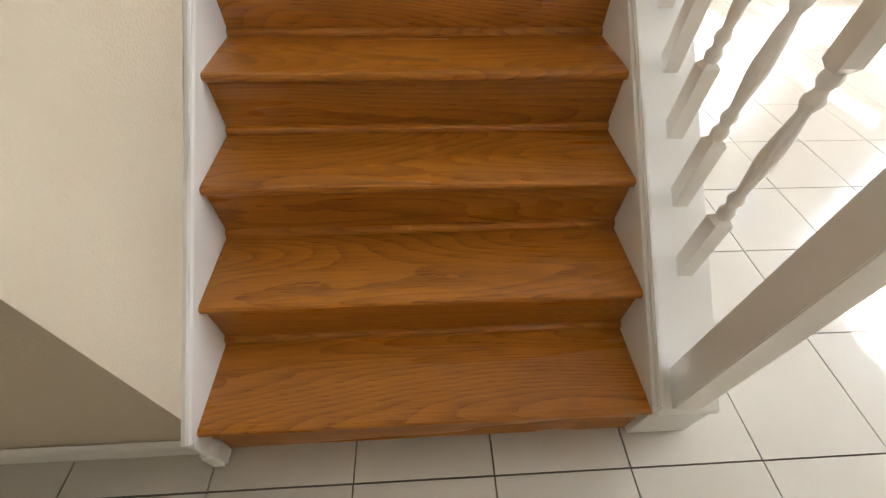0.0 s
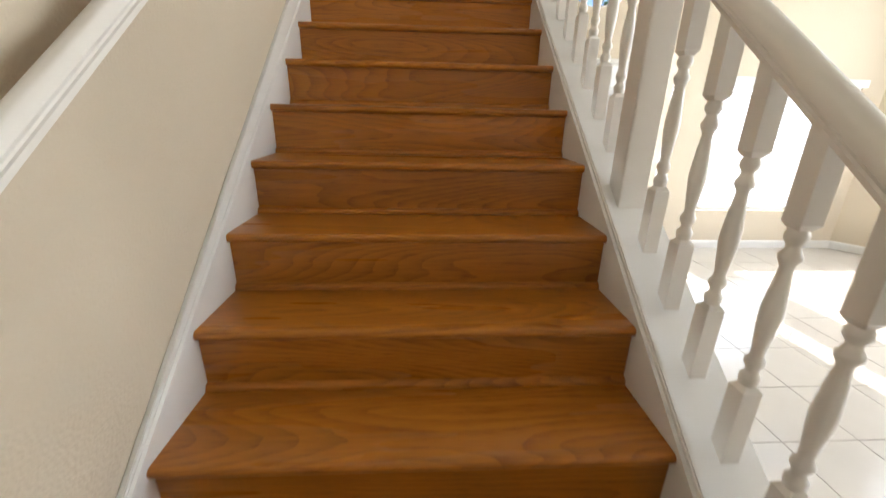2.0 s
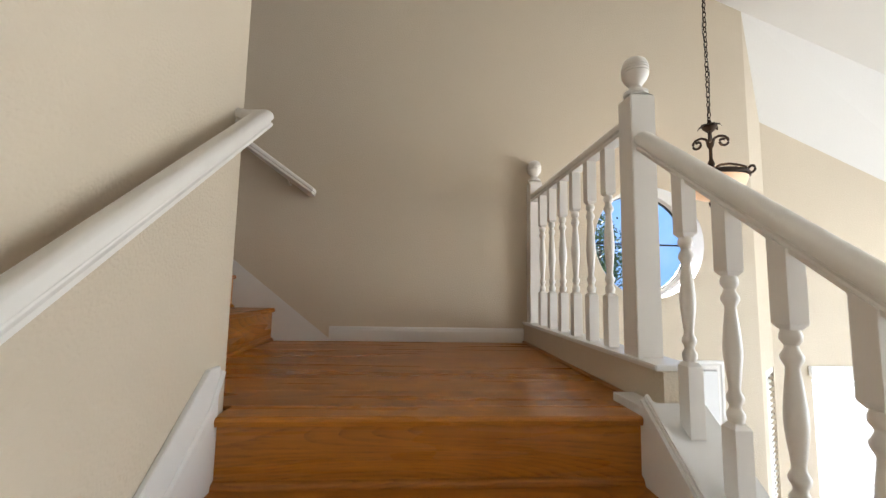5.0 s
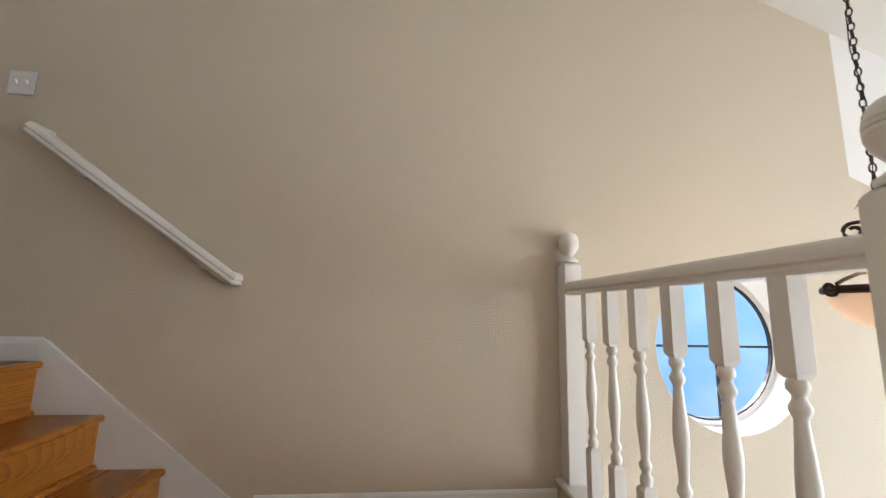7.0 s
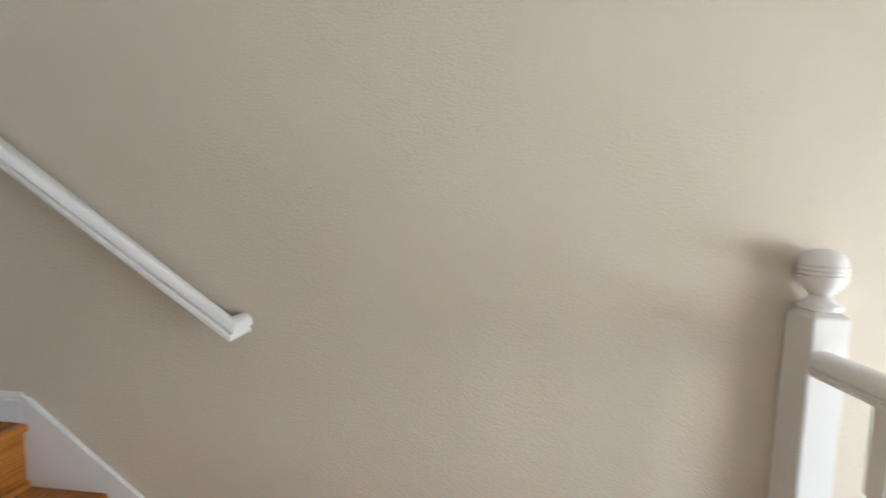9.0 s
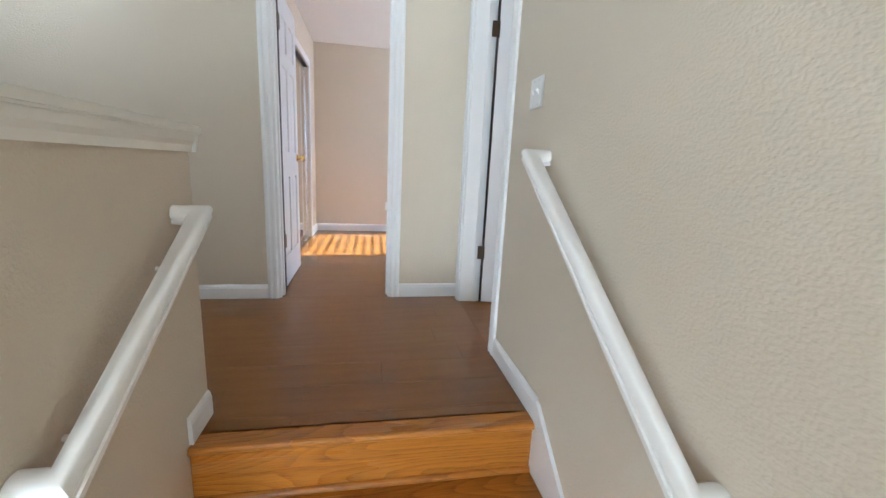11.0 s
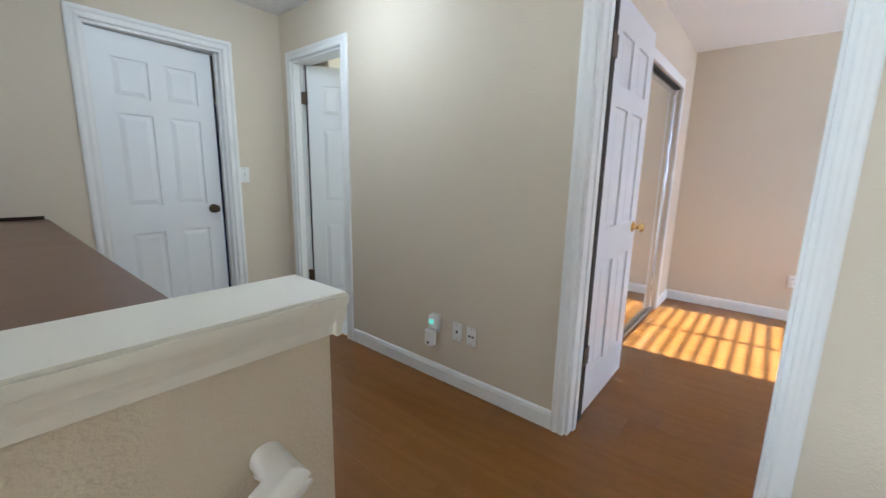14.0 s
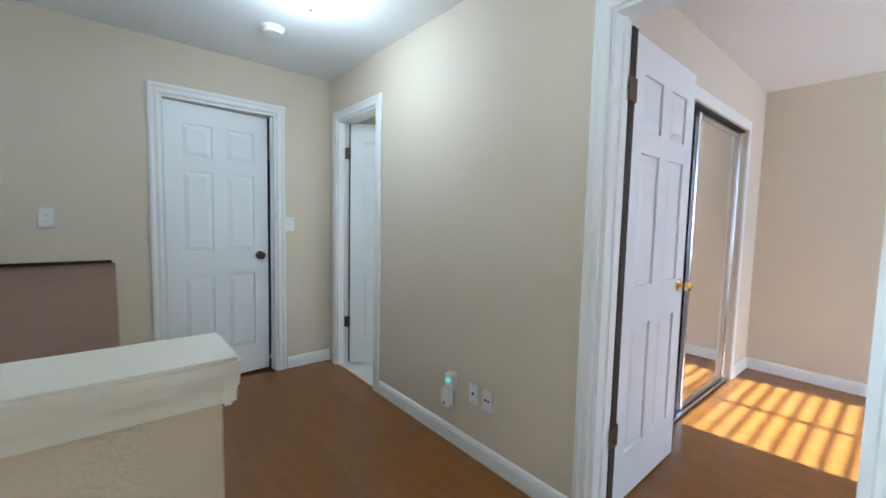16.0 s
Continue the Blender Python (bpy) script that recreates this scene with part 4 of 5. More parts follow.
part("head_track", bm, SLOT, closet)
bm = bmesh.new()
box(bm, -4.84, -4.78, CW + 0.001, CW + 0.014, HALL + 0.001, HALL + 2.0)
box(bm, -4.84, -2.94, CW + 0.001, CW + 0.014, HALL + 2.0, HALL + 2.075)
box(bm, -3.0, -2.94, CW + 0.001, CW + 0.014, HALL + 0.001, HALL + 2.0)
setting("trim_closet_casing", bm, TRIM, "white casing round the closet", 0.003)

# ---- windows ----


def blinds(name, p, q, z0, z1, out, label, tilt=0.4, pitch=0.042, depth=0.048):
    """Horizontal blind between plan points p and q."""
    b = thing(name, label, "window blind", at=(p[0], p[1], z0))
    p, q, n = Vector((*p, 0)), Vector((*q, 0)), Vector((*out, 0)).normalized()
    d = (q - p)
    ln = d.length
    d.normalize()
    bm = bmesh.new()
    me = None
    hw = depth / 2
    cs, sn = math.cos(tilt) * hw, math.sin(tilt) * hw
    quad = [-n * cs + Vector((0, 0, -sn)), n * cs + Vector((0, 0, sn))]
    th = Vector((0, 0, 0.003))
    hexa(bm, [quad[0], quad[1], quad[1] + d * (ln - 0.02), quad[0] + d * (ln - 0.02), quad[0] + th, quad[1] + th, quad[1] + d * (ln - 0.02) + th, quad[0] + d * (ln - 0.02) + th])
    me = mesh_of("slat", bm, BLIND)
    z = z0 + 0.03
    while z < z1 - 0.05:
        s = new("slat", me)
        s.parent = b
        s.location = (d.x * 0.01, d.y * 0.01, z - z0)
        z += pitch
    bm = bmesh.new()
    c = [-n * 0.03, n * 0.03]
    hexa(bm, [c[0], c[1], c[1] + d * ln, c[0] + d * ln] + [v + Vector((0, 0, 0.05)) for v in (c[0], c[1], c[1] + d * ln, c[0] + d * ln)])
    hr = part("head_rail", bm, BLIND, b, bevel=0.004)
    hr.location = (0, 0, z1 - z0 - 0.05)
    bm = bmesh.new()
    hexa(bm, [c[0], c[1], c[1] + d * ln, c[0] + d * ln] + [v + Vector((0, 0, 0.018)) for v in (c[0], c[1], c[1] + d * ln, c[0] + d * ln)])
    part("bottom_rail", bm, BLIND, b, bevel=0.003)
    for f in (0.42, 0.88):
        bm = bmesh.new()
        z = z1 - z0 - 0.07
        while z > (z1 - z0) * 0.38:
            c0 = d * (ln * f) + n * 0.028 + Vector((0, 0, z))
            hexa(bm, [c0, c0 + d * 0.026, c0 + d * 0.026 + n * 0.002, c0 + n * 0.002] + [v + Vector((0, 0, 0.011)) for v in (c0, c0 + d * 0.026, c0 + d * 0.026 + n * 0.002, c0 + n * 0.002)])
            z -= pitch
        tagged(part("ladder_tape", bm, SLOT, b, "dark ladder tape slots"), kind="stuff")
    for f in (0.12, 0.42, 0.85):
        bm = bmesh.new()
        tube(bm, [d * (ln * f) - n * 0.027, d * (ln * f) - n * 0.027 + Vector((0, 0, z1 - z0 - 0.05))], 0.0022, 6)
        part("cord", bm, SLOT, b)
    return b


def pane_window(name, p, q, z0, z1, n, bars, label):
    """Frame, glass and bars between plan points p and q; n points indoors."""
    w = tagged(new(name), label, "window", kind="structure")
    p, q, n = Vector((*p, 0)), Vector((*q, 0)), Vector((*n, 0)).normalized()
    d = (q - p).normalized()
    ln = (q - p).length

    def bar(a, b, lo, hi, name, mat, y0=-0.02, y1=0.02):
        bm = bmesh.new()
        c = [p + d * a + n * y0, p + d * b + n * y0, p + d * b + n * y1, p + d * a + n * y1]
        hexa(bm, [v + Vector((0, 0, lo)) for v in c] + [v + Vector((0, 0, hi)) for v in c])
        return part(name, bm, mat, w)
    bar(0, 0.04, z0, z1, "window_frame", TRIM)
    bar(ln - 0.04, ln, z0, z1, "window_frame", TRIM)
    bar(0.04, ln - 0.04, z0, z0 + 0.04, "window_frame", TRIM)
    bar(0.04, ln - 0.04, z1 - 0.04, z1, "window_frame", TRIM)
    for k in range(bars):
        a = ln * (k + 1) / (bars + 1)
        bar(a - 0.02, a + 0.02, z0 + 0.04, z1 - 0.04, "mullion", TRIM)
    g = bar(0.04, ln - 0.04, z0 + 0.04, z1 - 0.04, "pane", PANE, -0.004, 0.0)
    g.visible_shadow = False
    return w


bw = (3.38 + 2.22 * 0.14, 3.38 + 2.22 * 0.885)
pane_window("window_bay", (bw[0], BY + 0.10), (bw[1], BY + 0.10), 0.46, 1.84, (0, -1), 1, "wide white-framed bay window in daylight")
blinds("window_blind", (bw[0] + 0.01, BY + 0.035), (bw[1] - 0.01, BY + 0.035), 0.50, 1.84, (0, -1), "white horizontal blind over the bay window", tilt=-0.5)
bm = bmesh.new()
box(bm, bw[0] - 0.03, bw[1] + 0.03, BY - 0.03, BY - 0.001, 1.82, 1.90)
tagged(part("blind_valance", bm, BLIND, None, "", 0.005), "white valance over the bay window blind", "blind valance")
bd = Vector((3.38 - 2.97, BY - Y1, 0))
b0, b1 = Vector((2.97, Y1, 0)) + bd * 0.30, Vector((2.97, Y1, 0)) + bd * 0.95
nb = Vector((bd.y, -bd.x, 0)).normalized()
pane_window("window_bay_side", (b0.x - nb.x * 0.1, b0.y - nb.y * 0.1), (b1.x - nb.x * 0.1, b1.y - nb.y * 0.1), 0.40, 1.90, (nb.x, nb.y), 0, "narrow bay window in daylight")
blinds("window_blind", (b0.x - nb.x * 0.035 + bd.x * .01, b0.y - nb.y * 0.035 + bd.y * .01), (b1.x - nb.x * 0.035 - bd.x * .01, b1.y - nb.y * 0.035 - bd.y * .01), 0.42, 1.90, (nb.x, nb.y), "white horizontal blind over the narrow bay window", tilt=-0.5)
pane_window("window_bedroom", (-5.24, 5.80), (-3.93, 5.80), HALL + 0.85, HALL + 2.15, (0, -1), 1, "white-framed bedroom window")
blinds("window_blind", (-5.23, 5.755), (-3.94, 5.755), HALL + 0.85, HALL + 2.15, (0, -1), "white horizontal blind over the bedroom window", tilt=-0.1, pitch=0.068, depth=0.036)
# unseen window, added to hold the east fill lamp
pane_window("unseen_window_east", (6.12, -0.15), (6.12, 3.35), 0.85, 3.2, (-1, 0), 2, "unseen wide window added to the lower room for the east fill lamp")
# small opening nobody sees, added for the bathroom fill
pane_window("unseen_window_bath", (-3.8, -0.56), (-3.3, -0.56), HALL + 1.2, HALL + 1.95, (0, 1), 0, "unseen small window added to the bathroom for its fill lamp")
# added window out of view, sized to limit the side room fill
pane_window("unseen_window_side", (-2.2, 6.86), (-1.0, 6.86), HALL + 0.7, HALL + 1.35, (0, -1), 1, "unseen window added to the side room for its fill lamp")

# round window
rw = tagged(new("window_round"), "round white-framed window with dark cross bars", "window", kind="structure")
bm = bmesh.new()
n = 48
for r0, r1, ya, yb in ((RR - 0.028, RR - 0.001, Y1 + 0.155, Y1 + 0.185),):
    vs = []
    for (r, y) in ((r0, ya), (r1, ya), (r1, yb), (r0, yb)):
        vs.append([bm.verts.new((RC[0] + r * math.cos(2 * math.pi * i / n), y, RC[1] + r * math.sin(2 * math.pi * i / n))) for i in range(n)])
    for a in range(4):
        for i in range(n):
            f = bm.faces.new([vs[a][i], vs[a][(i + 1) % n], vs[(a + 1) % 4][(i + 1) % n], vs[(a + 1) % 4][i]])
            f.smooth = True
part("window_frame", bm, TRIM, rw)
bm = bmesh.new()
vs = []
for (r, y) in ((RR - 0.036, Y1 + 0.160), (RR - 0.0285, Y1 + 0.160), (RR - 0.0285, Y1 + 0.18), (RR - 0.036, Y1 + 0.18)):
    vs.append([bm.verts.new((RC[0] + r * math.cos(2 * math.pi * i / n), y, RC[1] + r * math.sin(2 * math.pi * i / n))) for i in range(n)])
for a in range(4):
    for i in range(n):
        bm.faces.new([vs[a][i], vs[a][(i + 1) % n], vs[(a + 1) % 4][(i + 1) % n], vs[(a + 1) % 4][i]])
part("gasket", bm, MUNTIN, rw)
for horizontal in (True, False):
    bm = bmesh.new()
    h = RR - 0.03
    if horizontal:
        box(bm, RC[0] - h, RC[0] + h, Y1 + 0.163, Y1 + 0.177, RC[1] - 0.006, RC[1] + 0.006)
    else:
        box(bm, RC[0] + 0.05 - 0.006, RC[0] + 0.05 + 0.006, Y1 + 0.164, Y1 + 0.176, RC[1] - h + 0.004, RC[1] + h - 0.004)
    part("glazing_bar", bm, MUNTIN, rw)
bm = bmesh.new()
f0 = [bm.verts.new((RC[0] + (RR - 0.03) * math.cos(2 * math.pi * i / n), Y1 + 0.171, RC[1] + (RR - 0.03) * math.sin(2 * math.pi * i / n))) for i in range(n)]
f1 = [bm.verts.new((v.co.x, Y1 + 0.174, v.co.z)) for v in f0]
bm.faces.new(f0)
bm.faces.new(f1[::-1])
for i in range(n):
    bm.faces.new([f0[i], f0[(i + 1) % n], f1[(i + 1) % n], f1[i]])
g = part("pane", bm, PANE, rw)
g.visible_shadow = False

# vertical blinds over the ledge
vb = thing("vertical_blind", "white vertical slat blind above the ledge", "window blind")
bm = bmesh.new()
n, ang = 7, radians(18)
arc = []
for i in range(n):
    u = (i / (n - 1) - 0.5) * 0.089
    v = 0.009 * (1 - (2 * i / (n - 1) - 1) ** 2)
    arc.append((-u * math.sin(ang) - v * math.cos(ang), u * math.cos(ang) - v * math.sin(ang)))
for off in (0.0, 0.0012):
    rows = [[bm.verts.new((x + off, y, z)) for x, y in arc] for z in (0.0, 1.33)]
    for i in range(n - 1):
        bm.faces.new([rows[0][i], rows[0][i + 1], rows[1][i + 1], rows[1][i]]).smooth = True
sm = mesh_of("slat", bm, BLIND)
for k in range(30):
    y = 0.45 + k * 0.085
    if y < 2.58:
        s = new("slat", sm)
        s.parent = vb
        s.location = (-0.345, y, HALL + 1.037)

# ---- small wall fittings ----


def plate(name, label, category, m, w, h, kinds):
    """A wall plate with its switches or sockets: built facing -y about the origin, then placed by m."""
    p = thing(name, label, category)
    bm = bmesh.new()
    box(bm, -w / 2, w / 2, -0.006, 0.0, -h / 2, h / 2)
    part("cover", bm, PLASTIC, p, bevel=0.003)
    k = len(kinds)
    for i, kind in enumerate(kinds):
        x = (i - (k - 1) / 2) * 0.046
        if kind == "toggle":
            bm = bmesh.new()
            hexa(bm, [(x - 0.005, -0.006, -0.010), (x + 0.005, -0.006, -0.010), (x + 0.005, -0.006, 0.010), (x - 0.005, -0.006, 0.010),
                      (x - 0.004, -0.018, 0.004), (x + 0.004, -0.018, 0.004), (x + 0.004, -0.016, 0.012), (x - 0.004, -0.016, 0.012)])
            part("toggle", bm, PLASTIC, p)
        elif kind == "rocker":
            bm = bmesh.new()
            hexa(bm, [(x - 0.016, -0.006, -0.033), (x + 0.016, -0.006, -0.033), (x + 0.016, -0.006, 0.033), (x - 0.016, -0.006, 0.033),
                      (x - 0.014, -0.0075, -0.031), (x + 0.014, -0.0075, -0.031), (x + 0.014, -0.011, 0.031), (x - 0.014, -0.011, 0.031)])
            part("rocker", bm, PLASTIC, p)
        elif kind == "jack":
            bm = bmesh.new()
            box(bm, x - 0.007, x + 0.007, -0.0085, -0.006, -0.007, 0.007)
            part("jack", bm, SLOT, p)
        elif kind == "pair":
            for dx in (-0.011, 0.011):
                bm = bmesh.new()
                lathe(bm, [(0.006, 0.0), (0.006, 0.004), (0.003, 0.005)], seg=12)
                ob = part("jack", bm, SLOT, p)
                ob.matrix_local = Matrix.Translation((x + dx, -0.006, 0)) @ Matrix.Rotation(math.pi / 2, 4, "X")
        elif kind == "outlet":
            for dz in (-0.02, 0.02):
                bm = bmesh.new()
                box(bm, x - 0.014, x + 0.014, -0.008, -0.006, dz - 0.013, dz + 0.013)
                part("socket", bm, PLASTIC, p, bevel=0.002)
                bm = bmesh.new()
                box(bm, x - 0.007, x - 0.005, -0.0085, -0.0079, dz - 0.004, dz + 0.005)
                box(bm, x + 0.005, x + 0.007, -0.0085, -0.0079, dz - 0.004, dz + 0.005)
                part("slots", bm, SLOT, p)
        for dz in (-h * 0.37, h * 0.37):
            if kind in ("toggle", "jack", "pair"):
                bm = bmesh.new()
                lathe(bm, [(0.003, 0.0), (0.003, 0.001), (0.001, 0.0015)], seg=8)
                ob = part("screw", bm, CHROME, p)
                ob.matrix_local = Matrix.Translation((x, -0.006, dz)) @ Matrix.Rotation(math.pi / 2, 4, "X")
    p.matrix_world = m
    return p


FACE_E = Matrix.Rotation(math.pi / 2, 4, "Z")   # faces +x
FACE_N = Matrix.Rotation(math.pi, 4, "Z")       # faces +y
plate("light_switch", "white double toggle switch plate above the handrail", "light switch", Matrix.Translation((-1.200, Y1 - 0.001, 3.955)), 0.116, 0.116, ["toggle", "toggle"])
plate("light_switch", "white rocker switch plate beside the closed door", "light switch", Matrix.Translation((-2.065, Y0 + 0.001, 3.925)) @ FACE_N, 0.07, 0.115, ["toggle"])
plate("light_switch", "white wall plate above the brown ledge", "wall plate", Matrix.Translation((-0.668, Y0 + 0.001, 3.945)) @ FACE_N, 0.075, 0.117, ["outlet"])
plate("cable_plate", "white cable jack plate above the baseboard", "wall plate", Matrix.Translation((XH + 0.001, 2.190, 3.075)) @ FACE_E, 0.07, 0.112, ["jack"])
plate("phone_plate", "white double jack plate above the baseboard", "wall plate", Matrix.Translation((XH + 0.001, 2.290, 3.073)) @ FACE_E, 0.07, 0.112, ["pair"])
plate("wall_outlet", "white outlet plate behind the plug-in device", "wall outlet", Matrix.Translation((XH + 0.001, 2.030, 3.09)) @ FACE_E, 0.07, 0.112, ["outlet"])
plate("wall_outlet", "white outlet on the bedroom wall", "wall outlet", Matrix.Translation((-5.269, 3.70, HALL + 0.36)) @ FACE_E, 0.07, 0.112, ["outlet"])
plug = thing("plug_in_detector", "white plug-in detector with a green lit display", "detector", at=(XH + 0.010, 2.010, 3.005))
bm = bmesh.new()
box(bm, 0.0, 0.045, -0.032, 0.032, -0.055, 0.045)
part("case", bm, PLASTIC, plug, bevel=0.008)
bm = bmesh.new()
box(bm, 0.0, 0.026, -0.018, 0.040, 0.052, 0.130)
part("upper_case", bm, PLASTIC, plug, bevel=0.004)
bm = bmesh.new()
box(bm, 0.0262, 0.0275, -0.010, 0.026, 0.080, 0.108)
part("display", bm, GREEN_LED, plug, "green lit display")
bm = bmesh.new()
box(bm, 0.0452, 0.0462, -0.008, 0.008, -0.040, -0.028)
part("button", bm, SLOT, plug)

# ---- ceiling fittings ----
cl = thing("ceiling_light", "lit white glass dome ceiling light", "ceiling light", at=(-1.755, 1.61, CEIL))
bm = bmesh.new()
lathe(bm, [(0.15, -0.028), (0.156, -0.02), (0.155, -0.004), (0.15, -0.001)], seg=36)
part("rim", bm, CHROME, cl)
bm = bmesh.new()
lathe(bm, [(0.004, -0.112), (0.03, -0.110), (0.08, -0.095), (0.12, -0.068), (0.142, -0.038), (0.146, -0.0285)], seg=36)
part("dome", bm, BULB_GLASS, cl, "lit opal glass dome")
bm = bmesh.new()
lathe(bm, [(0.002, -0.130), (0.008, -0.126), (0.009, -0.118), (0.012, -0.1125)], seg=14)
part("finial", bm, CHROME, cl)
hl = new("hall_bulb", bpy.data.lights.new("hall_bulb", "POINT"))
hl.data.energy, hl.data.shadow_soft_size, hl.data.color = 1.35, 0.12, (0.93, 0.97, 1.0)
hl.location = (-1.755, 1.61, CEIL - 0.22)
sd = thing("smoke_detector", "round white smoke detector on the ceiling", "smoke detector", at=(-1.745, 1.03, CEIL))
bm = bmesh.new()
lathe(bm, [(0.045, -0.040), (0.058, -0.036), (0.062, -0.022), (0.070, -0.018), (0.072, -0.001)], seg=32)
part("body", bm, PLASTIC, sd)

# ---- chandelier ----
CHX, CHY, CHZ = 2.07, 3.33, 3.33
ch = thing("chandelier", "dark bronze scroll chandelier hanging on a chain", "chandelier", at=(CHX, CHY, CHZ))
ztop = V(CHX) - CHZ
bm = bmesh.new()
lathe(bm, [(0.01, ztop - 0.06), (0.05, ztop - 0.03), (0.06, ztop - 0.001)], seg=20)
part("canopy", bm, IRON, ch)
bm = bmesh.new()
ring = []
for i in range(10):
    a = 2 * math.pi * i / 10
    c = Vector((0.0085 * math.cos(a), 0, 0.017 * math.sin(a)))
    t = Vector((-0.0085 * math.sin(a), 0, 0.017 * math.cos(a))).normalized()
    nr = t.cross(Vector((0, 1, 0)))
    ring.append([bm.verts.new(c + (nr * math.cos(b) + Vector((0, 1, 0)) * math.sin(b)) * 0.0026) for b in [2 * math.pi * j / 5 for j in range(5)]])
for i in range(10):
    for j in range(5):
        f = bm.faces.new([ring[i][j], ring[(i + 1) % 10][j], ring[(i + 1) % 10][(j + 1) % 5], ring[i][(j + 1) % 5]])
        f.smooth = True
lm = mesh_of("link", bm, IRON)
k, z = 0, 0.05
while z < ztop - 0.05:
    o = new("link", lm)
    o.parent = ch
    o.matrix_local = Matrix.Translation((0, 0, z)) @ Matrix.Rotation((k % 2) * math.pi / 2 + 0.3, 4, "Z")
    z += 0.0285
    k += 1
bm = bmesh.new()
tube(bm, [(0.012 * math.sin(i * 1.3), 0.012 * math.cos(i * 1.3), 0.05 + i * (ztop - 0.1) / 12) for i in range(13)], 0.002, 5)
part("cord", bm, SLOT, ch)
bm = bmesh.new()
lathe(bm, [(0.006, -0.30), (0.012, -0.27), (0.009, -0.22), (0.017, -0.19), (0.008, -0.16), (0.008, -0.11), (0.016, -0.09), (0.020, -0.07), (0.010, -0.055), (0.009, -0.02),
           (0.022, -0.008), (0.034, 0.004), (0.036, 0.014), (0.026, 0.022), (0.012, 0.028), (0.007, 0.05)], seg=18)
part("stem", bm, IRON, ch)


def curl(turns, r0, r1, cu, cv, start):
    """A flat spiral in the plane of an arm, about (cu, cv)."""
    k = 14
    return [(cu + (r0 + (r1 - r0) * i / k) * math.cos(start + turns * 2 * math.pi * i / k), cv + (r0 + (r1 - r0) * i / k) * math.sin(start + turns * 2 * math.pi * i / k)) for i in range(k + 1)]


for i in range(6):
    a = 2 * math.pi * i / 6 + 0.2
    ca, sa = math.cos(a), math.sin(a)
    bm = bmesh.new()
    lf = [(0.012, 0.010, 0.007), (0.030, 0.024, 0.013), (0.046, 0.020, 0.010), (0.054, 0.006, 0.002)]
    top = [[bm.verts.new((u * ca - q * w * sa, u * sa + q * w * ca, v + dz)) for q in (-1, 1)] for dz in (0.0, -0.003) for u, v, w in lf]
    for k in (0, 1, 2, 4, 5, 6):
        bm.faces.new([top[k][0], top[k][1], top[k + 1][1], top[k + 1][0]])
    for k in range(3):
        for q in (0, 1):
            bm.faces.new([top[k][q], top[k + 1][q], top[k + 5][q], top[k + 4][q]])
    part("leaf", bm, IRON, ch, "cast bronze leaf")
for i in range(3):
    a = 2 * math.pi * i / 3 - 0.15
    ca, sa = math.cos(a), math.sin(a)
    bm = bmesh.new()
    pts = [(0.008, -0.085), (0.020, -0.050), (0.045, -0.036)] + curl(-1.15, 0.030, 0.012, 0.066, -0.066, 1.75)
    tube(bm, [(u * ca, u * sa, v) for u, v in pts], 0.0065, 7)
    part("top_scroll", bm, IRON, ch)
    ca, sa = math.cos(a + math.pi), math.sin(a + math.pi)
    bm = bmesh.new()
    pts = [(0.010, -0.215), (0.045, -0.205), (0.090, -0.212), (0.135, -0.232), (0.160, -0.247)] + curl(1.1, 0.026, 0.010, 0.182, -0.262, 2.6)
    tube(bm, [(u * ca, u * sa, v) for u, v in pts], 0.006, 7)
    part("arm", bm, IRON, ch)
bm = bmesh.new()
lathe(bm, [(0.004, -0.385), (0.05, -0.380), (0.105, -0.358), (0.142, -0.318), (0.156, -0.278), (0.152, -0.275)], seg=32)
part("bowl", bm, WARM_GLASS, ch, "warm lit alabaster glass bowl")
bm = bmesh.new()
lathe(bm, [(0.152, -0.277), (0.164, -0.273), (0.166, -0.262), (0.160, -0.252), (0.150, -0.250)], seg=32)
part("bowl_ring", bm, IRON, ch)
bm = bmesh.new()
lathe(bm, [(0.003, -0.452), (0.010, -0.440), (0.007, -0.425), (0.018, -0.410), (0.020, -0.398), (0.009, -0.384)], seg=14)
part("bowl_finial", bm, IRON, ch)

# ---- outside ----
bm = bmesh.new()
box(bm, -60, 60, 7.2, 15, -0.6, -0.3)
box(bm, -60, 60, -60, -3.7, -0.6, -0.3)
box(bm, 6.3, 60, -3.7, 7.2, -0.6, -0.3)
setting("ground", bm, LAWN, "green lawn outside the windows")
# upright sheet that glows by itself in place of the lit distance
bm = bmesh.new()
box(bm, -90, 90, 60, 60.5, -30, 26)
setting("backdrop", bm, FAR_GLOW, "self-lit backdrop painted as hazy blue wooded distance")


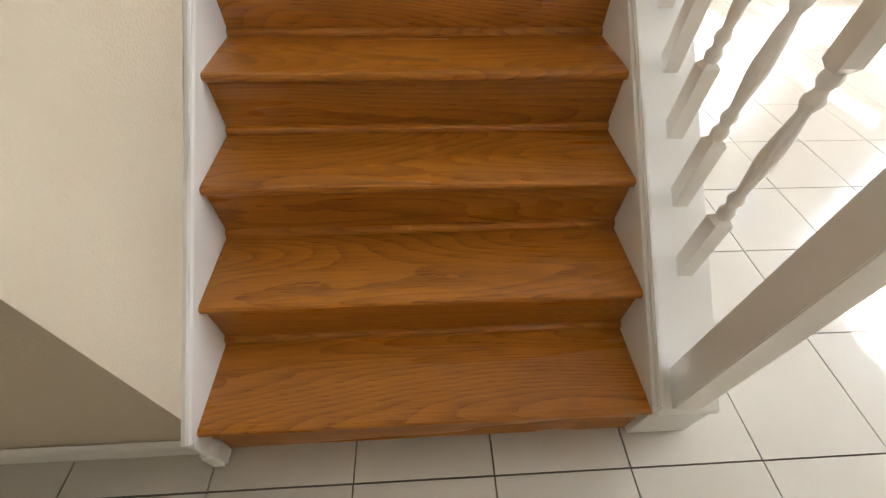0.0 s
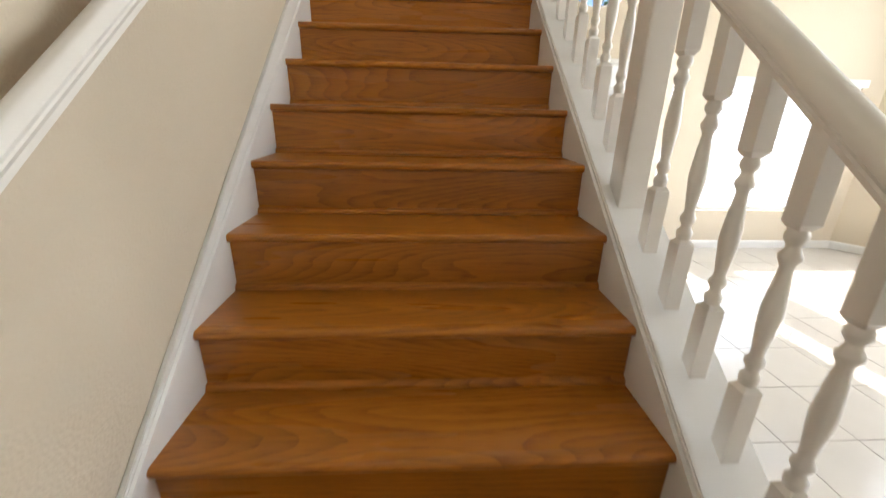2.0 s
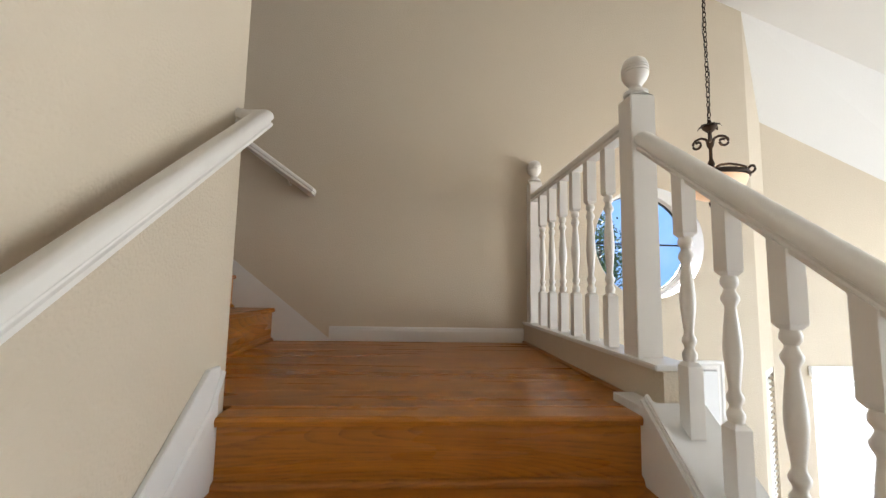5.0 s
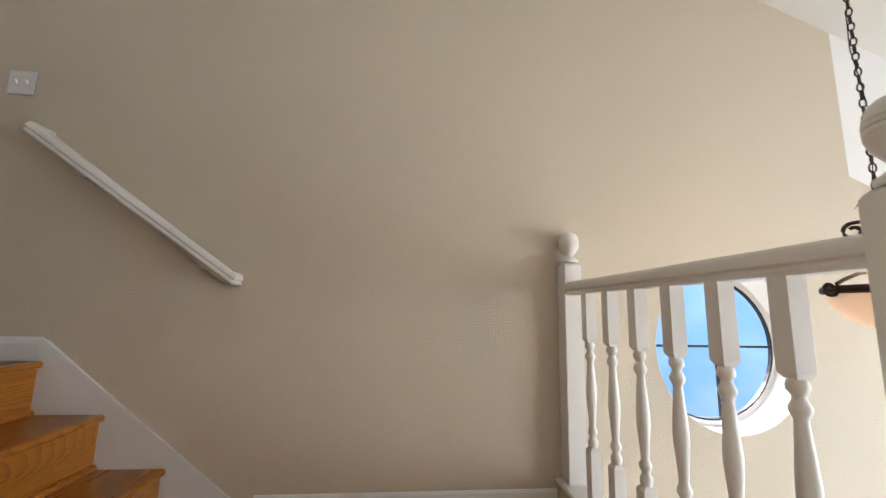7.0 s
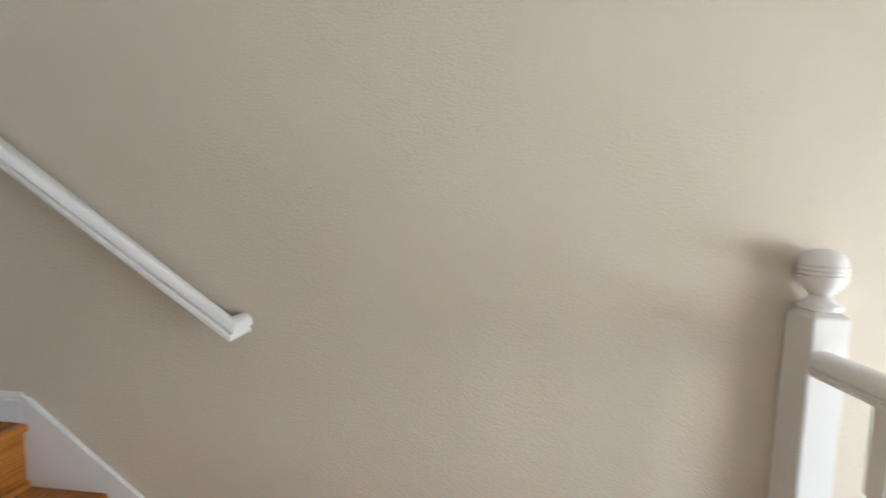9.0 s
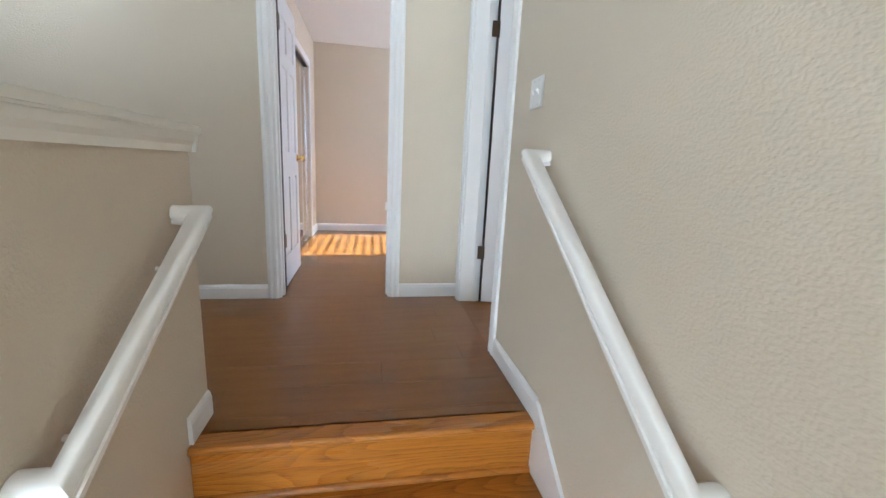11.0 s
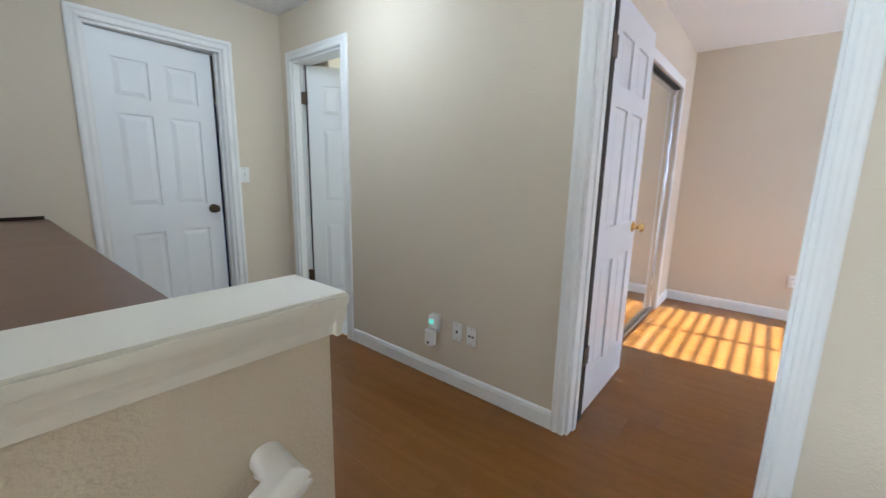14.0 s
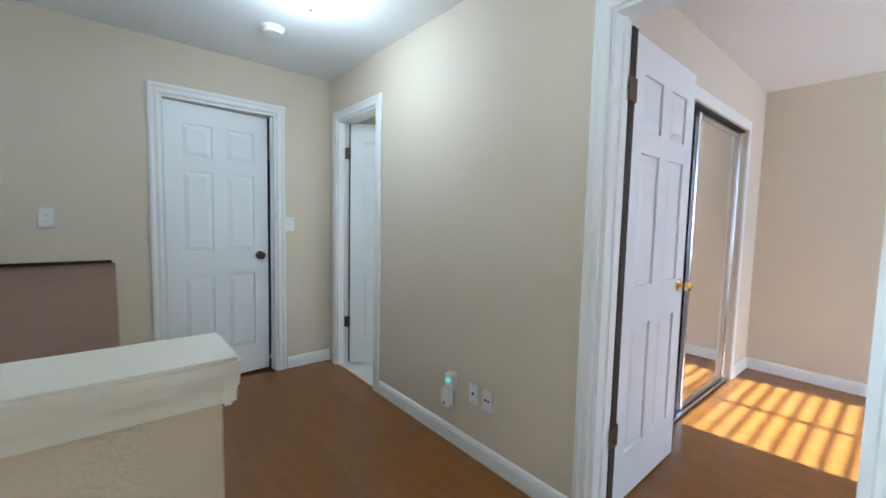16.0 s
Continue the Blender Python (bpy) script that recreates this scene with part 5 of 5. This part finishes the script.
def tree(x, y, h, spread, seed):
    rng = random.Random(seed)
    t = thing("tree", "leafy green garden tree seen through the window", "tree", "garden trees", (x, y, -0.3))
    bm = bmesh.new()
    lathe(bm, [(0.16, 0), (0.11, h * 0.25), (0.07, h * 0.6), (0.02, h * 0.9)], seg=10)
    for k in range(7):
        a, z = rng.uniform(0, 6.28), h * rng.uniform(0.35, 0.7)
        tube(bm, [(0, 0, z), (math.cos(a) * spread * 0.4, math.sin(a) * spread * 0.4, z + h * 0.12), (math.cos(a) * spread * 0.8, math.sin(a) * spread * 0.8, z + h * 0.18)], 0.03, 6)
    part("trunk", bm, BARK, t)
    verts, faces = [], []
    for k in range(2600):
        a, u = rng.uniform(0, 6.28), rng.random() ** 0.5
        zz = rng.gauss(h * 0.7, h * 0.16)
        r = spread * u * max(0.15, 1 - abs(zz - h * 0.66) / (h * 0.5)) * (0.8 + 0.35 * math.sin(3 * a + seed))
        p = Vector((r * math.cos(a), r * math.sin(a), zz))
        d = Vector((rng.gauss(0, 1), rng.gauss(0, 1), rng.gauss(0, 1))).normalized()
        e = d.cross(Vector((rng.gauss(0, 1), rng.gauss(0, 1), rng.gauss(0, 1)))).normalized()
        s = rng.uniform(0.05, 0.11)
        b = len(verts)
        verts += [p - d * s, p + e * s * 0.5, p + d * s, p - e * s * 0.5]
        faces.append((b, b + 1, b + 2, b + 3))
    me = bpy.data.meshes.new("crown")
    me.from_pydata([tuple(v) for v in verts], [], faces)
    me.materials.append(LEAF)
    c = new("crown", me)
    c.parent = t


tree(4.2, 13.0, 5.0, 1.8, 3)
tree(1.0, 15.0, 4.2, 1.6, 5)
tree(7.5, 16.0, 5.5, 2.0, 8)

# ---- floor pieces: laminate planks and ceramic tiles ----


def planks(x0, x1, y0, y1, z, rng):
    wd, ln = 0.192, 1.21
    meshes = {}
    x = x0
    while x < x1 - 0.005:
        w = min(wd, x1 - x)
        y = y0 - rng.uniform(0, ln)
        while y < y1:
            a, b = max(y, y0), min(y + ln, y1)
            if b - a > 0.03:
                key = (round(w, 3), round(b - a, 3))
                if key not in meshes:
                    bm = bmesh.new()
                    e = 0.0012
                    hexa(bm, [(0, 0, -0.011), (w, 0, -0.011), (w, b - a, -0.011), (0, b - a, -0.011), (e * .3, e * .3, 0), (w - e * .3, e * .3, 0), (w - e * .3, b - a - e * .3, 0), (e * .3, b - a - e * .3, 0)])
                    meshes[key] = mesh_of("plank", bm, LAMINATE)
                o = new("plank", meshes[key])
                o.location = (x, a, z)
                o.parent = bpy.data.objects["floor_upper"]
            y += ln
        x += wd


rng = random.Random(4)
planks(XH + 0.001, -1.044, Y0 + 0.001, Y1 - 0.001, HALL, rng)
planks(-1.044, -0.985, YP + 0.016, Y1 - 0.001, HALL, rng)
planks(-5.26, XH - 0.001, CW + 0.001, 5.7, HALL, rng)
planks(-2.298, -1.522, Y1 - 0.001, Y1 + 0.2005, HALL, rng)
planks(XH + 0.01, -0.71, Y1 + 0.2005, 6.7, HALL, rng)
bm = bmesh.new()
box(bm, -4.49, XH - 0.012, -0.49, 1.49, HALL - 0.0115, HALL + 0.002)
setting("floor_bath", bm, BATH_TILE, "pale tile floor of the bathroom")
bm = bmesh.new()
box(bm, XH - 0.011, XH + 0.0, BD[0] + 0.017, BD[1] - 0.017, HALL - 0.0115, HALL + 0.006)
setting("trim_threshold", bm, OAK_Y, "brown threshold strip at the bathroom doorway")

tp, gap = 0.4025, 0.005
bm = bmesh.new()
hexa(bm, [(0, 0, -0.0118), (tp - gap, 0, -0.0118), (tp - gap, tp - gap, -0.0118), (0, tp - gap, -0.0118), (0, 0, -0.002), (tp - gap, 0, -0.002), (tp - gap, tp - gap, -0.002), (0, tp - gap, -0.002)])
top = [f for f in bm.faces if f.normal.z > 0.9 or all(abs(v.co.z + 0.002) < 1e-6 for v in f.verts)]
r = bmesh.ops.inset_region(bm, faces=top, thickness=0.003)
for f in top:
    for v in f.verts:
        v.co.z = 0.0
tile_me = mesh_of("tile", bm, TILE)
lower = bpy.data.objects["floor_lower"]
for i in range(-7, 15):
    for j in range(-8, 12):
        x, y = -0.0205 + tp * i, -0.0925 + tp * j
        if x < -3 or x > 6.0 or y > BY - 0.02 or y < -3.4:
            continue
        if x < 1.20 and y > 0.30:
            continue
        o = new("tile", tile_me)
        o.location = (x, y, 0)
        o.parent = lower
